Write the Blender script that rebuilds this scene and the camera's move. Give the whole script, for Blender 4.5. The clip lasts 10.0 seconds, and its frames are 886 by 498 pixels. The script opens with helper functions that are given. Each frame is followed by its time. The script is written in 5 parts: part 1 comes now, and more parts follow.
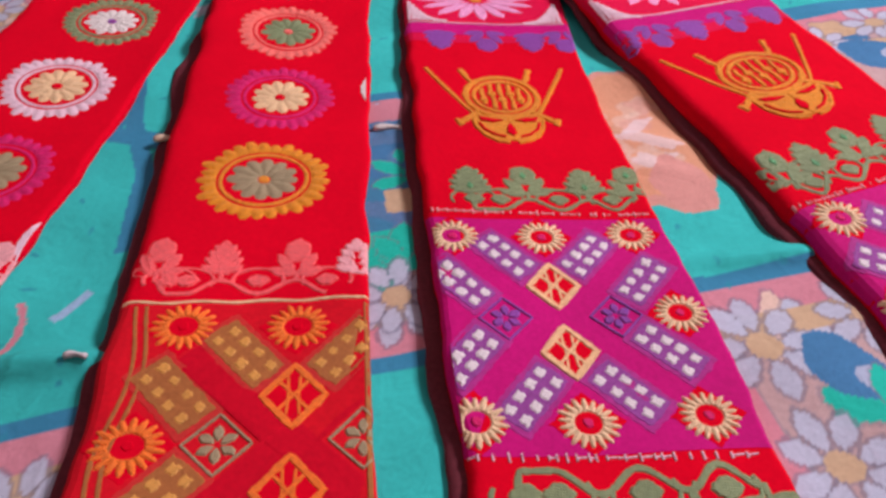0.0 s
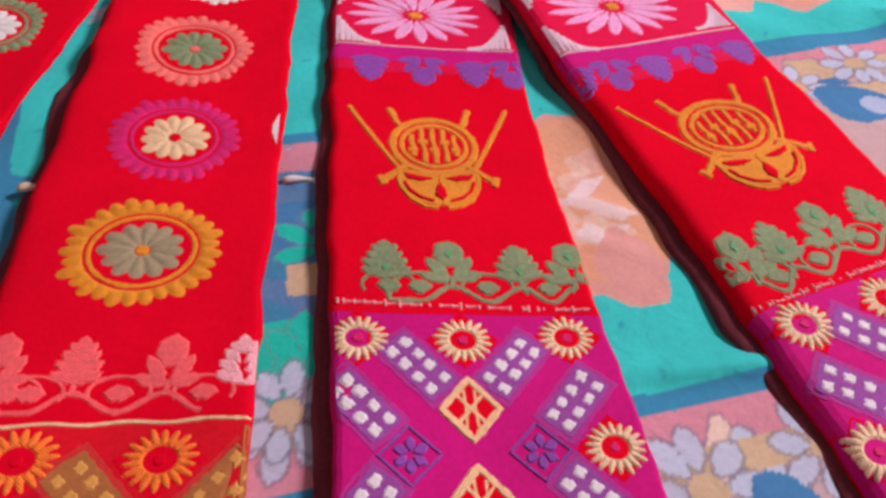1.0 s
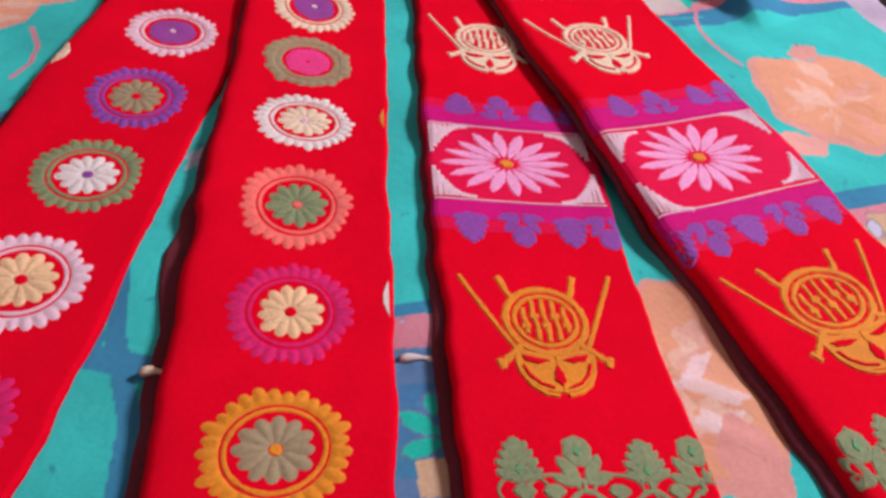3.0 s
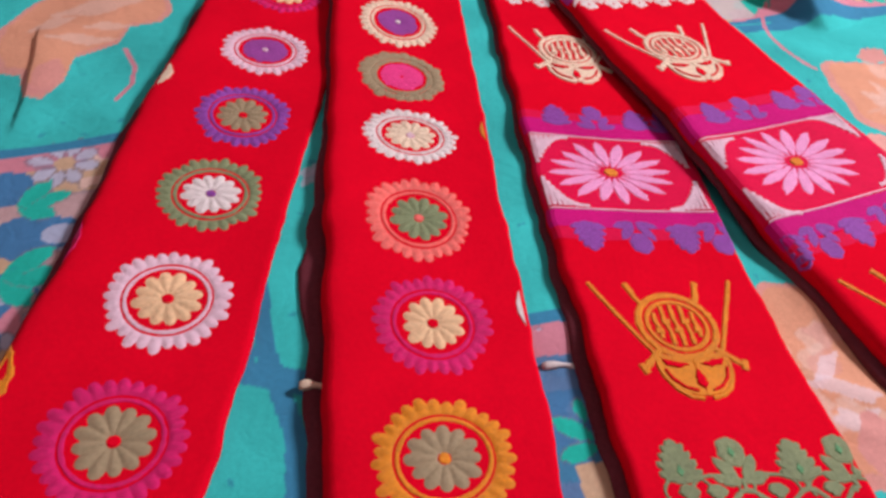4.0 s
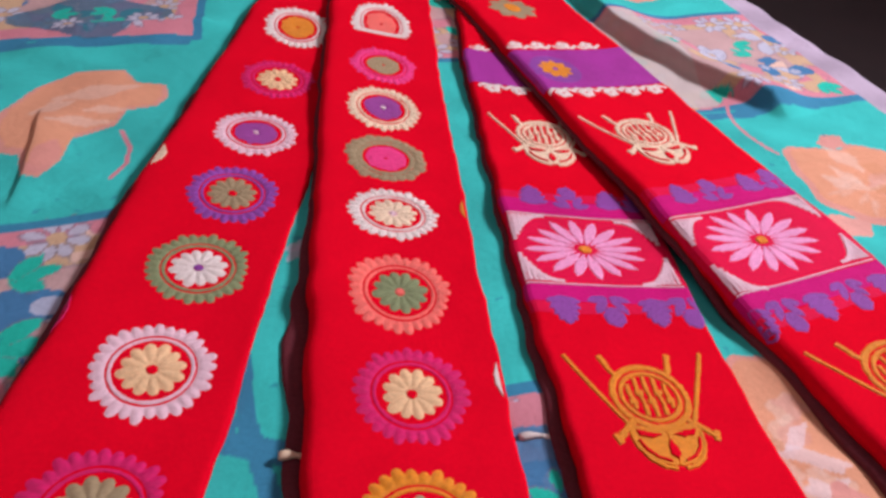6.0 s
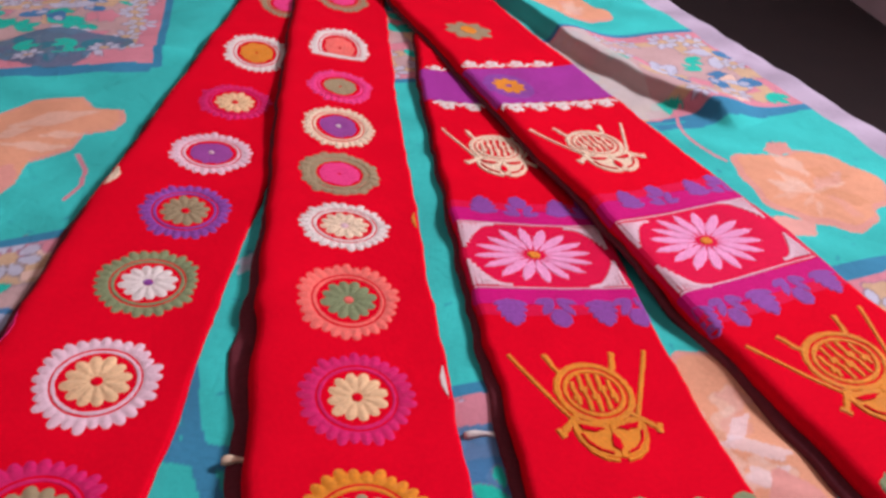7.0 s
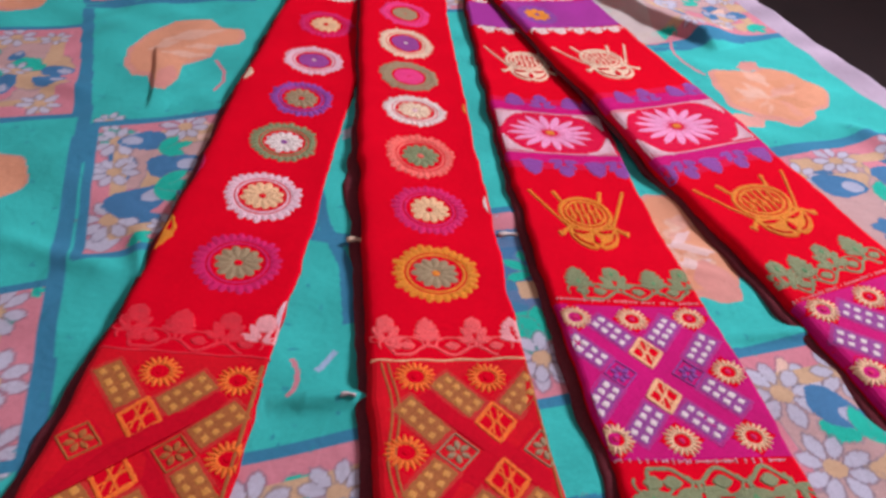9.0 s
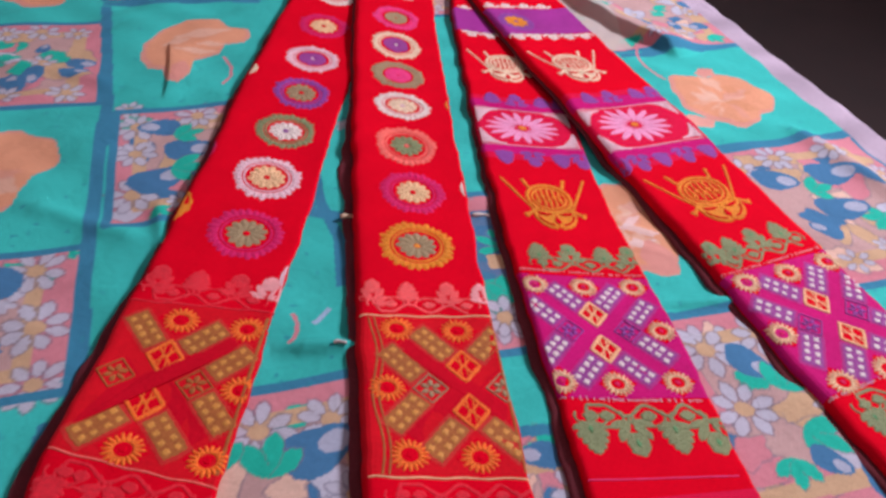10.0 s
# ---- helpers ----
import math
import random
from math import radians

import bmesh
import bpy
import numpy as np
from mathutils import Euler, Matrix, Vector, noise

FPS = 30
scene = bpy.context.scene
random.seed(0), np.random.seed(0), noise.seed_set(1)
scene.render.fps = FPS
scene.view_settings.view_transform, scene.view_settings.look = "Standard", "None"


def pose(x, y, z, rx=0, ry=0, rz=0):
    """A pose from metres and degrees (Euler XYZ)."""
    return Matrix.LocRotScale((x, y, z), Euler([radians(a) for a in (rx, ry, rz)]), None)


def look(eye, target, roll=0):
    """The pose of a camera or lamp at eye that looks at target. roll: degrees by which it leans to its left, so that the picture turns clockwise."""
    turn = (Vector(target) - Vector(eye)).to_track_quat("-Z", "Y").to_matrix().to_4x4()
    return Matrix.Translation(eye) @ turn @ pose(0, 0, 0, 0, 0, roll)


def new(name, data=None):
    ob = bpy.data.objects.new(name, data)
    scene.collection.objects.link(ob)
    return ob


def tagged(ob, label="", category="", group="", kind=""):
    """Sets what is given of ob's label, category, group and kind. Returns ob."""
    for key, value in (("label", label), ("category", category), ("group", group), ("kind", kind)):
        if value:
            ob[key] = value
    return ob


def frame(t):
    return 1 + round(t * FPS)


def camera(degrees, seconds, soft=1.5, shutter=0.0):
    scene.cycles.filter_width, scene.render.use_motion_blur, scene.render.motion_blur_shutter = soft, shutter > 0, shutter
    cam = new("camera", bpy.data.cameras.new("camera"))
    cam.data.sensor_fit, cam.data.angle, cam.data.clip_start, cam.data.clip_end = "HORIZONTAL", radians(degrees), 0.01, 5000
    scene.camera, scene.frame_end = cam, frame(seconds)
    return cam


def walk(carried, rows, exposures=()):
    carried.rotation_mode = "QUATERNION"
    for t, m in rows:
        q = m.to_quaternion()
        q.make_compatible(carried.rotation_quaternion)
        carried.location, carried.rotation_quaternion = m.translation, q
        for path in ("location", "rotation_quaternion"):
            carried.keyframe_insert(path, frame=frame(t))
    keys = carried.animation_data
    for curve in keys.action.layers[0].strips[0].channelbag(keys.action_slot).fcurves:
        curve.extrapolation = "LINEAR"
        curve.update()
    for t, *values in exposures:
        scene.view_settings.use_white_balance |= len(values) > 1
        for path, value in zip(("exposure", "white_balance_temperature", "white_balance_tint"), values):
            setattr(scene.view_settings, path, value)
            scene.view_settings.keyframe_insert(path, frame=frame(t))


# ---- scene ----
cam = camera(64.3, 10.0, soft=3.0)
PATH = [
    (0, (0.0653, 0.2051, 0.2863), (0.0113, 0.9017, -0.4291), -0.27),
    (0.5, (0.0871, 0.2626, 0.2829), (0.0739, 0.9418, -0.4509), 3.66),
    (1, (0.0870, 0.2994, 0.2922), (0.0819, 0.9526, -0.4649), 4.51),
    (1.5, (0.0768, 0.3224, 0.3111), (0.0910, 0.9611, -0.4583), 5.34),
    (2, (0.0548, 0.3339, 0.3255), (0.0792, 0.9783, -0.4388), 7.32),
    (2.5, (0.0280, 0.3571, 0.3515), (0.0447, 1.0201, -0.3970), 7.04),
    (2.7, (0.0213, 0.3600, 0.3507), (0.0309, 1.0334, -0.3886), 6.60),
    (3.8, (-0.0687, 0.3642, 0.3539), (-0.0479, 1.0420, -0.3810), 5.83),
    (4, (-0.0831, 0.3527, 0.3559), (-0.0654, 1.0330, -0.3769), 5.45),
    (4.5, (-0.1244, 0.3471, 0.3552), (-0.0954, 1.0356, -0.3695), 6.92),
    (5, (-0.1405, 0.3435, 0.3598), (-0.1077, 1.0521, -0.3451), 7.99),
    (5.5, (-0.1179, 0.3383, 0.3640), (-0.0953, 1.0828, -0.3032), 7.14),
    (6, (-0.0783, 0.3373, 0.3649), (-0.0511, 1.0973, -0.2844), 6.01),
    (6.2, (-0.0663, 0.3392, 0.3684), (-0.0402, 1.1137, -0.2636), 5.66),
    (7.3, (-0.0481, 0.3017, 0.3472), (-0.0008, 1.0909, -0.2651), 4.71),
    (7.5, (-0.0575, 0.2857, 0.3410), (-0.0093, 1.0538, -0.2975), 4.78),
    (8, (-0.0822, 0.2249, 0.3441), (-0.0474, 0.9597, -0.3334), 4.29),
    (8.5, (-0.0821, 0.1579, 0.3818), (-0.0635, 0.8747, -0.3152), 4.73),
    (9, (-0.0665, 0.0811, 0.4371), (-0.0604, 0.8256, -0.2305), 4.46),
    (9.5, (-0.0691, 0.0241, 0.4587), (-0.0526, 0.7731, -0.2036), 5.54),
    (10, (-0.0558, -0.0072, 0.4873), (-0.0349, 0.7364, -0.1810), 6.26),
]
walk(cam, [(t, look(eye, target, roll)) for t, eye, target, roll in PATH])

# ---- light: daylight from one window in the east wall of a dim room ----
world = bpy.data.worlds.new("dim_room")
world.use_nodes = True
world.node_tree.nodes["Background"].inputs[0].default_value = (1.0, 0.90, 1.0, 1)
world.node_tree.nodes["Background"].inputs[1].default_value = 0.11
scene.world = world
WINDOW = (1.72, 1.36, 1.62)
lamp_data = bpy.data.lights.new("window_daylight", "AREA")
lamp_data.shape, lamp_data.size, lamp_data.size_y = "RECTANGLE", 0.40, 0.30
lamp_data.energy, lamp_data.color = 80.0, (0.98, 0.95, 1.12)
window_light = new("window_daylight", lamp_data)
window_light.matrix_world = look(WINDOW, (0.0, 0.75, 0.6))


# ---- materials ----
def cloth(name, colour, rough=0.8, pitch=0.0011, bump=0.35, vary=0.18, sheen=0.0, shine=0.25, angle=0.0, attribute=None, puckers=0.12, pucker_scale=60.0):
    """Woven cloth: two crossing thread waves as relief, uneven dye at two scales."""
    m = bpy.data.materials.new(name)
    m.use_nodes = True
    nt = m.node_tree
    n, l = nt.nodes, nt.links
    bsdf = n["Principled BSDF"]
    coord = n.new("ShaderNodeTexCoord")
    turn = n.new("ShaderNodeMapping")
    turn.inputs["Rotation"].default_value = (0, 0, angle)
    l.new(coord.outputs["Object"], turn.inputs["Vector"])
    waves = []
    for axis in ("X", "Y"):
        w = n.new("ShaderNodeTexWave")
        w.bands_direction = axis
        w.inputs["Scale"].default_value = 0.314 / pitch
        w.inputs["Distortion"].default_value = 1.2
        w.inputs["Detail"].default_value = 1.0
        w.inputs["Detail Scale"].default_value = 0.6
        l.new(turn.outputs["Vector"], w.inputs["Vector"])
        waves.append(w)
    weave = n.new("ShaderNodeMath")
    weave.operation = "MAXIMUM"
    l.new(waves[0].outputs["Fac"], weave.inputs[0])
    l.new(waves[1].outputs["Fac"], weave.inputs[1])
    coarse = n.new("ShaderNodeTexNoise")
    coarse.inputs["Scale"].default_value = 22.0
    coarse.inputs["Detail"].default_value = 4.0
    l.new(coord.outputs["Object"], coarse.inputs["Vector"])
    fine = n.new("ShaderNodeTexNoise")
    fine.inputs["Scale"].default_value = 420.0
    fine.inputs["Detail"].default_value = 2.0
    l.new(coord.outputs["Object"], fine.inputs["Vector"])
    both = n.new("ShaderNodeMath")
    both.operation = "ADD"
    l.new(coarse.outputs["Fac"], both.inputs[0])
    l.new(fine.outputs["Fac"], both.inputs[1])
    span = n.new("ShaderNodeMapRange")
    span.inputs["From Min"].default_value, span.inputs["From Max"].default_value = 0.65, 1.35
    span.inputs["To Min"].default_value, span.inputs["To Max"].default_value = 1.0 - vary, 1.0 + vary
    l.new(both.outputs[0], span.inputs["Value"])
    thread = n.new("ShaderNodeMapRange")
    thread.inputs["To Min"].default_value, thread.inputs["To Max"].default_value = 0.8, 1.06
    l.new(weave.outputs[0], thread.inputs["Value"])
    times = n.new("ShaderNodeMath")
    times.operation = "MULTIPLY"
    l.new(span.outputs[0], times.inputs[0])
    l.new(thread.outputs[0], times.inputs[1])
    dye = n.new("ShaderNodeVectorMath")
    dye.operation = "SCALE"
    if attribute:
        a = n.new("ShaderNodeAttribute")
        a.attribute_name = attribute
        l.new(a.outputs["Color"], dye.inputs[0])
    else:
        dye.inputs[0].default_value = colour
    l.new(times.outputs[0], dye.inputs["Scale"])
    l.new(dye.outputs["Vector"], bsdf.inputs["Base Color"])
    b = n.new("ShaderNodeBump")
    b.inputs["Strength"].default_value = bump
    b.inputs["Distance"].default_value = pitch * 0.5
    l.new(weave.outputs[0], b.inputs["Height"])
    pucker = n.new("ShaderNodeTexNoise")
    pucker.inputs["Scale"].default_value = pucker_scale
    pucker.inputs["Detail"].default_value = 3.0
    pucker.inputs["Distortion"].default_value = 0.8
    l.new(coord.outputs["Object"], pucker.inputs["Vector"])
    b2 = n.new("ShaderNodeBump")
    b2.inputs["Strength"].default_value = puckers
    b2.inputs["Distance"].default_value = 0.004
    l.new(pucker.outputs["Fac"], b2.inputs["Height"])
    l.new(b2.outputs["Normal"], b.inputs["Normal"])
    l.new(b.outputs["Normal"], bsdf.inputs["Normal"])
    bsdf.inputs["Roughness"].default_value = rough
    bsdf.inputs["Specular IOR Level"].default_value = shine
    bsdf.inputs["Sheen Weight"].default_value = sheen
    return m


RED = cloth("red_cotton", (0.63, 0.0014, 0.014), 0.9, 0.0009, 0.3, 0.10, shine=0.02)
DARK_RED = cloth("dark_red_cotton", (0.58, 0.005, 0.014), 0.85, 0.0009, 0.3, 0.15, shine=0.08)
# dark maroon that puts the shade beside the sash edges into colour
EDGE_SHADE = cloth("maroon_edge_shade", (0.14, 0.029, 0.037), 0.95, 0.0009, 0.3, 0.25, shine=0.02)
CRIMSON = cloth("crimson_weft", (0.62, 0.002, 0.045), 0.8, 0.0009, 0.3, 0.12, shine=0.1)
MAGENTA = cloth("magenta_weft", (0.50, 0.004, 0.14), 0.8, 0.0009, 0.35, 0.14, shine=0.1)
CROSS_RED = cloth("cross_red_weft", (0.52, 0.003, 0.016), 0.85, 0.0009, 0.3, 0.15, shine=0.05)
MAGENTA_SILK = cloth("magenta_silk", (0.62, 0.005, 0.11), 0.6, 0.0012, 0.7, 0.2)
PURPLE = cloth("purple_silk", (0.24, 0.046, 0.28), 0.6, 0.0012, 0.6, 0.2)
VIOLET = cloth("violet_weft", (0.27, 0.046, 0.235), 0.7, 0.0010, 0.5, 0.2)
MAGENTA_HALO = cloth("violet_magenta_weft", (0.38, 0.018, 0.185), 0.75, 0.0010, 0.4, 0.2)
BROWN_HALO = cloth("red_brown_weft", (0.52, 0.020, 0.016), 0.75, 0.0010, 0.4, 0.2)
BLUSH = cloth("blush_silk", (0.86, 0.34, 0.34), 0.45, 0.0012, 0.8, 0.2, angle=0.3, shine=0.5)
ORCHID = cloth("orchid_weft", (0.33, 0.022, 0.25), 0.7, 0.0010, 0.5, 0.2)
GOLD = cloth("gold_silk", (0.74, 0.24, 0.012), 0.5, 0.0012, 0.8, 0.2, angle=0.5)
ORANGE = cloth("orange_silk", (0.86, 0.17, 0.02), 0.55, 0.0012, 0.8, 0.2, angle=0.5)
SAND = cloth("sand_silk", (0.80, 0.50, 0.26), 0.55, 0.0012, 0.8, 0.2, angle=0.4)
CREAM = cloth("cream_silk", (0.80, 0.60, 0.40), 0.55, 0.0012, 0.8, 0.15, angle=0.4)
STRAW = cloth("straw_silk", (0.80, 0.53, 0.30), 0.55, 0.0012, 0.8, 0.2, angle=0.4)
WHITE = cloth("white_silk", (0.76, 0.65, 0.58), 0.55, 0.0012, 0.8, 0.12, angle=0.4)
PINK_WHITE = cloth("pale_pink_silk", (0.76, 0.50, 0.54), 0.55, 0.0012, 0.8, 0.14, angle=0.4)
PEACH_SILK = cloth("peach_silk", (0.86, 0.50, 0.24), 0.55, 0.0012, 0.8, 0.15, angle=0.4)
PINK = cloth("pink_silk", (0.82, 0.32, 0.52), 0.55, 0.0012, 0.7, 0.14, angle=0.3)
HOT_PINK = cloth("hot_pink_silk", (0.78, 0.04, 0.20), 0.6, 0.0012, 0.7, 0.14)
SALMON = cloth("salmon_silk", (0.87, 0.145, 0.11), 0.5, 0.0012, 0.8, 0.2, angle=0.3, shine=0.4)
CORAL = cloth("coral_silk", (0.86, 0.085, 0.085), 0.5, 0.0012, 0.8, 0.22, angle=0.3, shine=0.45)
ROSE = cloth("rose_silk", (0.74, 0.012, 0.030), 0.5, 0.0012, 0.8, 0.22, angle=0.3, shine=0.3)
OLIVE = cloth("olive_silk", (0.32, 0.235, 0.125), 0.6, 0.0012, 0.7, 0.2)
GREEN = cloth("green_silk", (0.215, 0.25, 0.115), 0.6, 0.0012, 0.7, 0.25)
LEAF = cloth("leaf_green_silk", (0.11, 0.30, 0.12), 0.6, 0.0012, 0.7, 0.25)
BROWN = cloth("olive_brown_weft", (0.36, 0.11, 0.025), 0.7, 0.0010, 0.5, 0.2)
BEAD_GOLD = cloth("dull_gold_silk", (0.58, 0.25, 0.05), 0.55, 0.0012, 0.3, 0.2)
LILAC = cloth("lilac_white_silk", (0.64, 0.53, 0.51), 0.55, 0.0012, 0.3, 0.12)
SHEET = cloth("printed_cotton", (1, 1, 1), 0.9, 0.0010, 0.25, 0.10, shine=0.12, angle=0.32, attribute="print", puckers=0.32, pucker_scale=55.0)
MATTRESS = cloth("mattress_ticking", (0.35, 0.30, 0.27), 0.9, 0.0014, 0.3, 0.15)


def plain(name, colour, rough, scale, vary, bump=0.1):
    m = bpy.data.materials.new(name)
    m.use_nodes = True
    n, l = m.node_tree.nodes, m.node_tree.links
    bsdf = n["Principled BSDF"]
    coord = n.new("ShaderNodeTexCoord")
    noise_a = n.new("ShaderNodeTexNoise")
    noise_a.inputs["Scale"].default_value = scale
    noise_a.inputs["Detail"].default_value = 6.0
    l.new(coord.outputs["Object"], noise_a.inputs["Vector"])
    span = n.new("ShaderNodeMapRange")
    span.inputs["To Min"].default_value, span.inputs["To Max"].default_value = 1 - vary, 1 + vary
    l.new(noise_a.outputs["Fac"], span.inputs["Value"])
    dye = n.new("ShaderNodeVectorMath")
    dye.operation = "SCALE"
    dye.inputs[0].default_value = colour
    l.new(span.outputs[0], dye.inputs["Scale"])
    l.new(dye.outputs["Vector"], bsdf.inputs["Base Color"])
    b = n.new("ShaderNodeBump")
    b.inputs["Strength"].default_value = bump
    b.inputs["Distance"].default_value = 0.004
    l.new(noise_a.outputs["Fac"], b.inputs["Height"])
    l.new(b.outputs["Normal"], bsdf.inputs["Normal"])
    bsdf.inputs["Roughness"].default_value = rough
    return m


FLOOR = plain("dark_cement", (0.016, 0.006, 0.005), 0.85, 6.0, 0.4)
CEILING = plain("pale_limewash", (0.78, 0.66, 0.62), 0.9, 4.0, 0.12)
WALL = plain("brown_limewash", (0.60, 0.47, 0.47), 0.9, 4.0, 0.15)


# ---- small tools ----
def smooth01(t):
    t = min(1.0, max(0.0, t))
    return t * t * (3 - 2 * t)


class Geo:
    """Vertices and faces gathered for one mesh."""

    def __init__(self):
        self.v, self.f = [], []

    def mesh(self, name, offset=Vector((0, 0, 0)), smooth=False):
        me = bpy.data.meshes.new(name)
        me.from_pydata([tuple(Vector(p) - offset) for p in self.v], [], self.f)
        me.validate()
        if smooth:
            me.polygons.foreach_set("use_smooth", [True] * len(me.polygons))
        me.update()
        return me


def part(name, geo, material, parent, label="", offset=Vector((0, 0, 0)), smooth=False):
    me = geo.mesh(name, offset, smooth)
    me.materials.append(material)
    ob = new(name, me)
    ob.parent = parent
    return tagged(ob, label)


def box(name, lo, hi, material):
    bm = bmesh.new()
    bmesh.ops.create_cube(bm, size=1)
    for v in bm.verts:
        v.co = Vector([lo[i] + (v.co[i] + 0.5) * (hi[i] - lo[i]) for i in range(3)])
    me = bpy.data.meshes.new(name)
    bm.to_mesh(me)
    bm.free()
    me.materials.append(material)
    return new(name, me)


# ---- the room, plain walls that close the place ----
tagged(box("floor", (-2.4, -1.8, -0.62), (1.8, 3.6, -0.55), FLOOR), "dark cement floor below the bed", "floor", kind="structure")
tagged(box("ceiling", (-2.4, -1.8, 2.6), (1.8, 3.6, 2.7), CEILING), "plain pale limewashed ceiling", "ceiling", kind="structure")
tagged(box("wall_west", (-2.5, -1.8, -0.62), (-2.4, 3.6, 2.7), WALL), "plain brown limewashed wall", "wall", kind="structure")
tagged(box("wall_north", (-2.5, 3.6, -0.62), (1.9, 3.7, 2.7), WALL), "plain brown limewashed wall", "wall", kind="structure")
tagged(box("wall_south", (-2.5, -1.9, -0.62), (1.9, -1.8, 2.7), WALL), "plain brown limewashed wall", "wall", kind="structure")
wall_geo = Geo()
oy0, oy1, oz0, oz1 = WINDOW[1] - 0.4, WINDOW[1] + 0.4, WINDOW[2] - 0.34, WINDOW[2] + 0.34
for (y0, y1, z0, z1) in ((-1.8, oy0, -0.62, 2.7), (oy1, 3.6, -0.62, 2.7), (oy0, oy1, -0.62, oz0), (oy0, oy1, oz1, 2.7)):
    k = len(wall_geo.v)
    wall_geo.v += [(x, y, z) for x in (1.8, 1.9) for y in (y0, y1) for z in (z0, z1)]
    wall_geo.f += [tuple(k + i for i in q) for q in ((0, 1, 3, 2), (4, 6, 7, 5), (0, 4, 5, 1), (2, 3, 7, 6), (0, 2, 6, 4), (1, 5, 7, 3))]
me = wall_geo.mesh("wall_east")
me.materials.append(WALL)
tagged(new("wall_east", me), "plain brown limewashed wall with a window opening", "wall", kind="structure")

# ---- bed frame of reference: the sheet's print and the bed's edge lie turned by 18.5 degrees ----
TURN = radians(18.5)
E1 = Vector((math.cos(TURN), math.sin(TURN)))
E2 = Vector((-math.sin(TURN), math.cos(TURN)))
EDGE = 0.808
S0, T0, T1 = -1.0, -0.25, 1.85

# creases of the sheet: from, to, height, half width, steepness of the far flank
CREASES = [
    ((0.005, 1.450), (0.290, 1.030), 0.021, 0.055, 0.16),
    ((-0.443, 0.905), (-0.414, 0.775), 0.0050, 0.026, 0.12),
    ((-0.170, 0.385), (-0.105, 0.392), 0.008, 0.008, 1.0),
    ((0.185, 0.479), (0.258, 0.492), 0.0055, 0.008, 0.8),
    ((-0.340, 0.560), (-0.290, 0.420), 0.006, 0.010, 1.0),
    ((-0.470, 0.540), (-0.340, 0.500), 0.006, 0.012, 1.0),
    ((0.160, 0.690), (0.180, 0.640), 0.003, 0.010, 1.0),
    ((0.150, 0.596), (0.196, 0.585), 0.0014, 0.008, 1.0),
    ((0.158, 0.570), (0.192, 0.556), 0.0014, 0.007, 1.0),
    ((0.420, 0.840), (0.560, 0.600), 0.008, 0.016, 1.0),
    ((-0.700, 0.830), (-0.480, 0.790), 0.006, 0.014, 1.0),
    ((-0.500, 1.080), (-0.340, 1.130), 0.008, 0.012, 1.0),
]


def sheet_height(X, Y):
    """Height of the sheet, for arrays of places."""
    z = 0.0016 * np.sin(X * 21 + 3 * np.sin(Y * 9)) * np.sin(Y * 17 + 2 * np.sin(X * 11))
    z += 0.0011 * np.sin(X * 47 + Y * 23 + 2 * np.sin(Y * 31)) + 0.0006 * np.sin(Y * 83 - X * 61 + np.sin(X * 40))
    z += 0.0030
    for (x0, y0), (x1, y1), h, w, left in CREASES:
        dx, dy = x1 - x0, y1 - y0
        L = math.hypot(dx, dy)
        a = ((X - x0) * dx + (Y - y0) * dy) / L
        d = ((X - x0) * dy - (Y - y0) * dx) / L + 0.006 * np.sin(a * 14) * (w / 0.02)
        ends = np.clip(a / 0.03 + 0.5, 0, 1) * np.clip((L - a) / 0.03 + 0.5, 0, 1)
        z += h * ends * np.where(d > 0, np.exp(-(d / (w * left)) ** 2), np.exp(-(d / w) ** 2))
    return z


# ---- sheet with its print ----
su = np.concatenate([np.arange(S0, -0.55, 0.005), np.arange(-0.55, -0.15, 0.0024), np.arange(-0.15, 0.60, 0.0014), np.arange(0.60, EDGE, 0.0024)])
drop = np.linspace(0.004, 0.40, 60)
tv = np.concatenate([np.arange(T0, 0.15, 0.004), np.arange(0.15, 0.75, 0.0014), np.arange(0.75, 1.35, 0.0026), np.arange(1.35, T1, 0.005)])
ns, nt_ = len(su) + len(drop), len(tv)
SS, TT = np.meshgrid(np.concatenate([su, np.full(len(drop), EDGE)]), tv)
PX_, PY_ = SS * E1.x + TT * E2.x, SS * E1.y + TT * E2.y
PZ_ = sheet_height(PX_, PY_)
R_EDGE = 0.03
for i in range(len(su)):
    d = EDGE - su[i]
    if d < R_EDGE:
        PZ_[:, i] -= R_EDGE - math.sqrt(max(0.0, R_EDGE ** 2 - (R_EDGE - d) ** 2))
for k, dz in enumerate(drop):
    wav = 0.010 * np.sin(tv * 30 + 1.5 * np.sin(tv * 7)) * min(1.0, dz / 0.15)
    PX_[:, len(su) + k] += wav * E1.x
    PY_[:, len(su) + k] += wav * E1.y
    PZ_[:, len(su) + k] = -R_EDGE - dz
QS = np.concatenate([su, EDGE + drop])
QX = QS[None, :] * E1.x + TT * E2.x
QY = QS[None, :] * E1.y + TT * E2.y

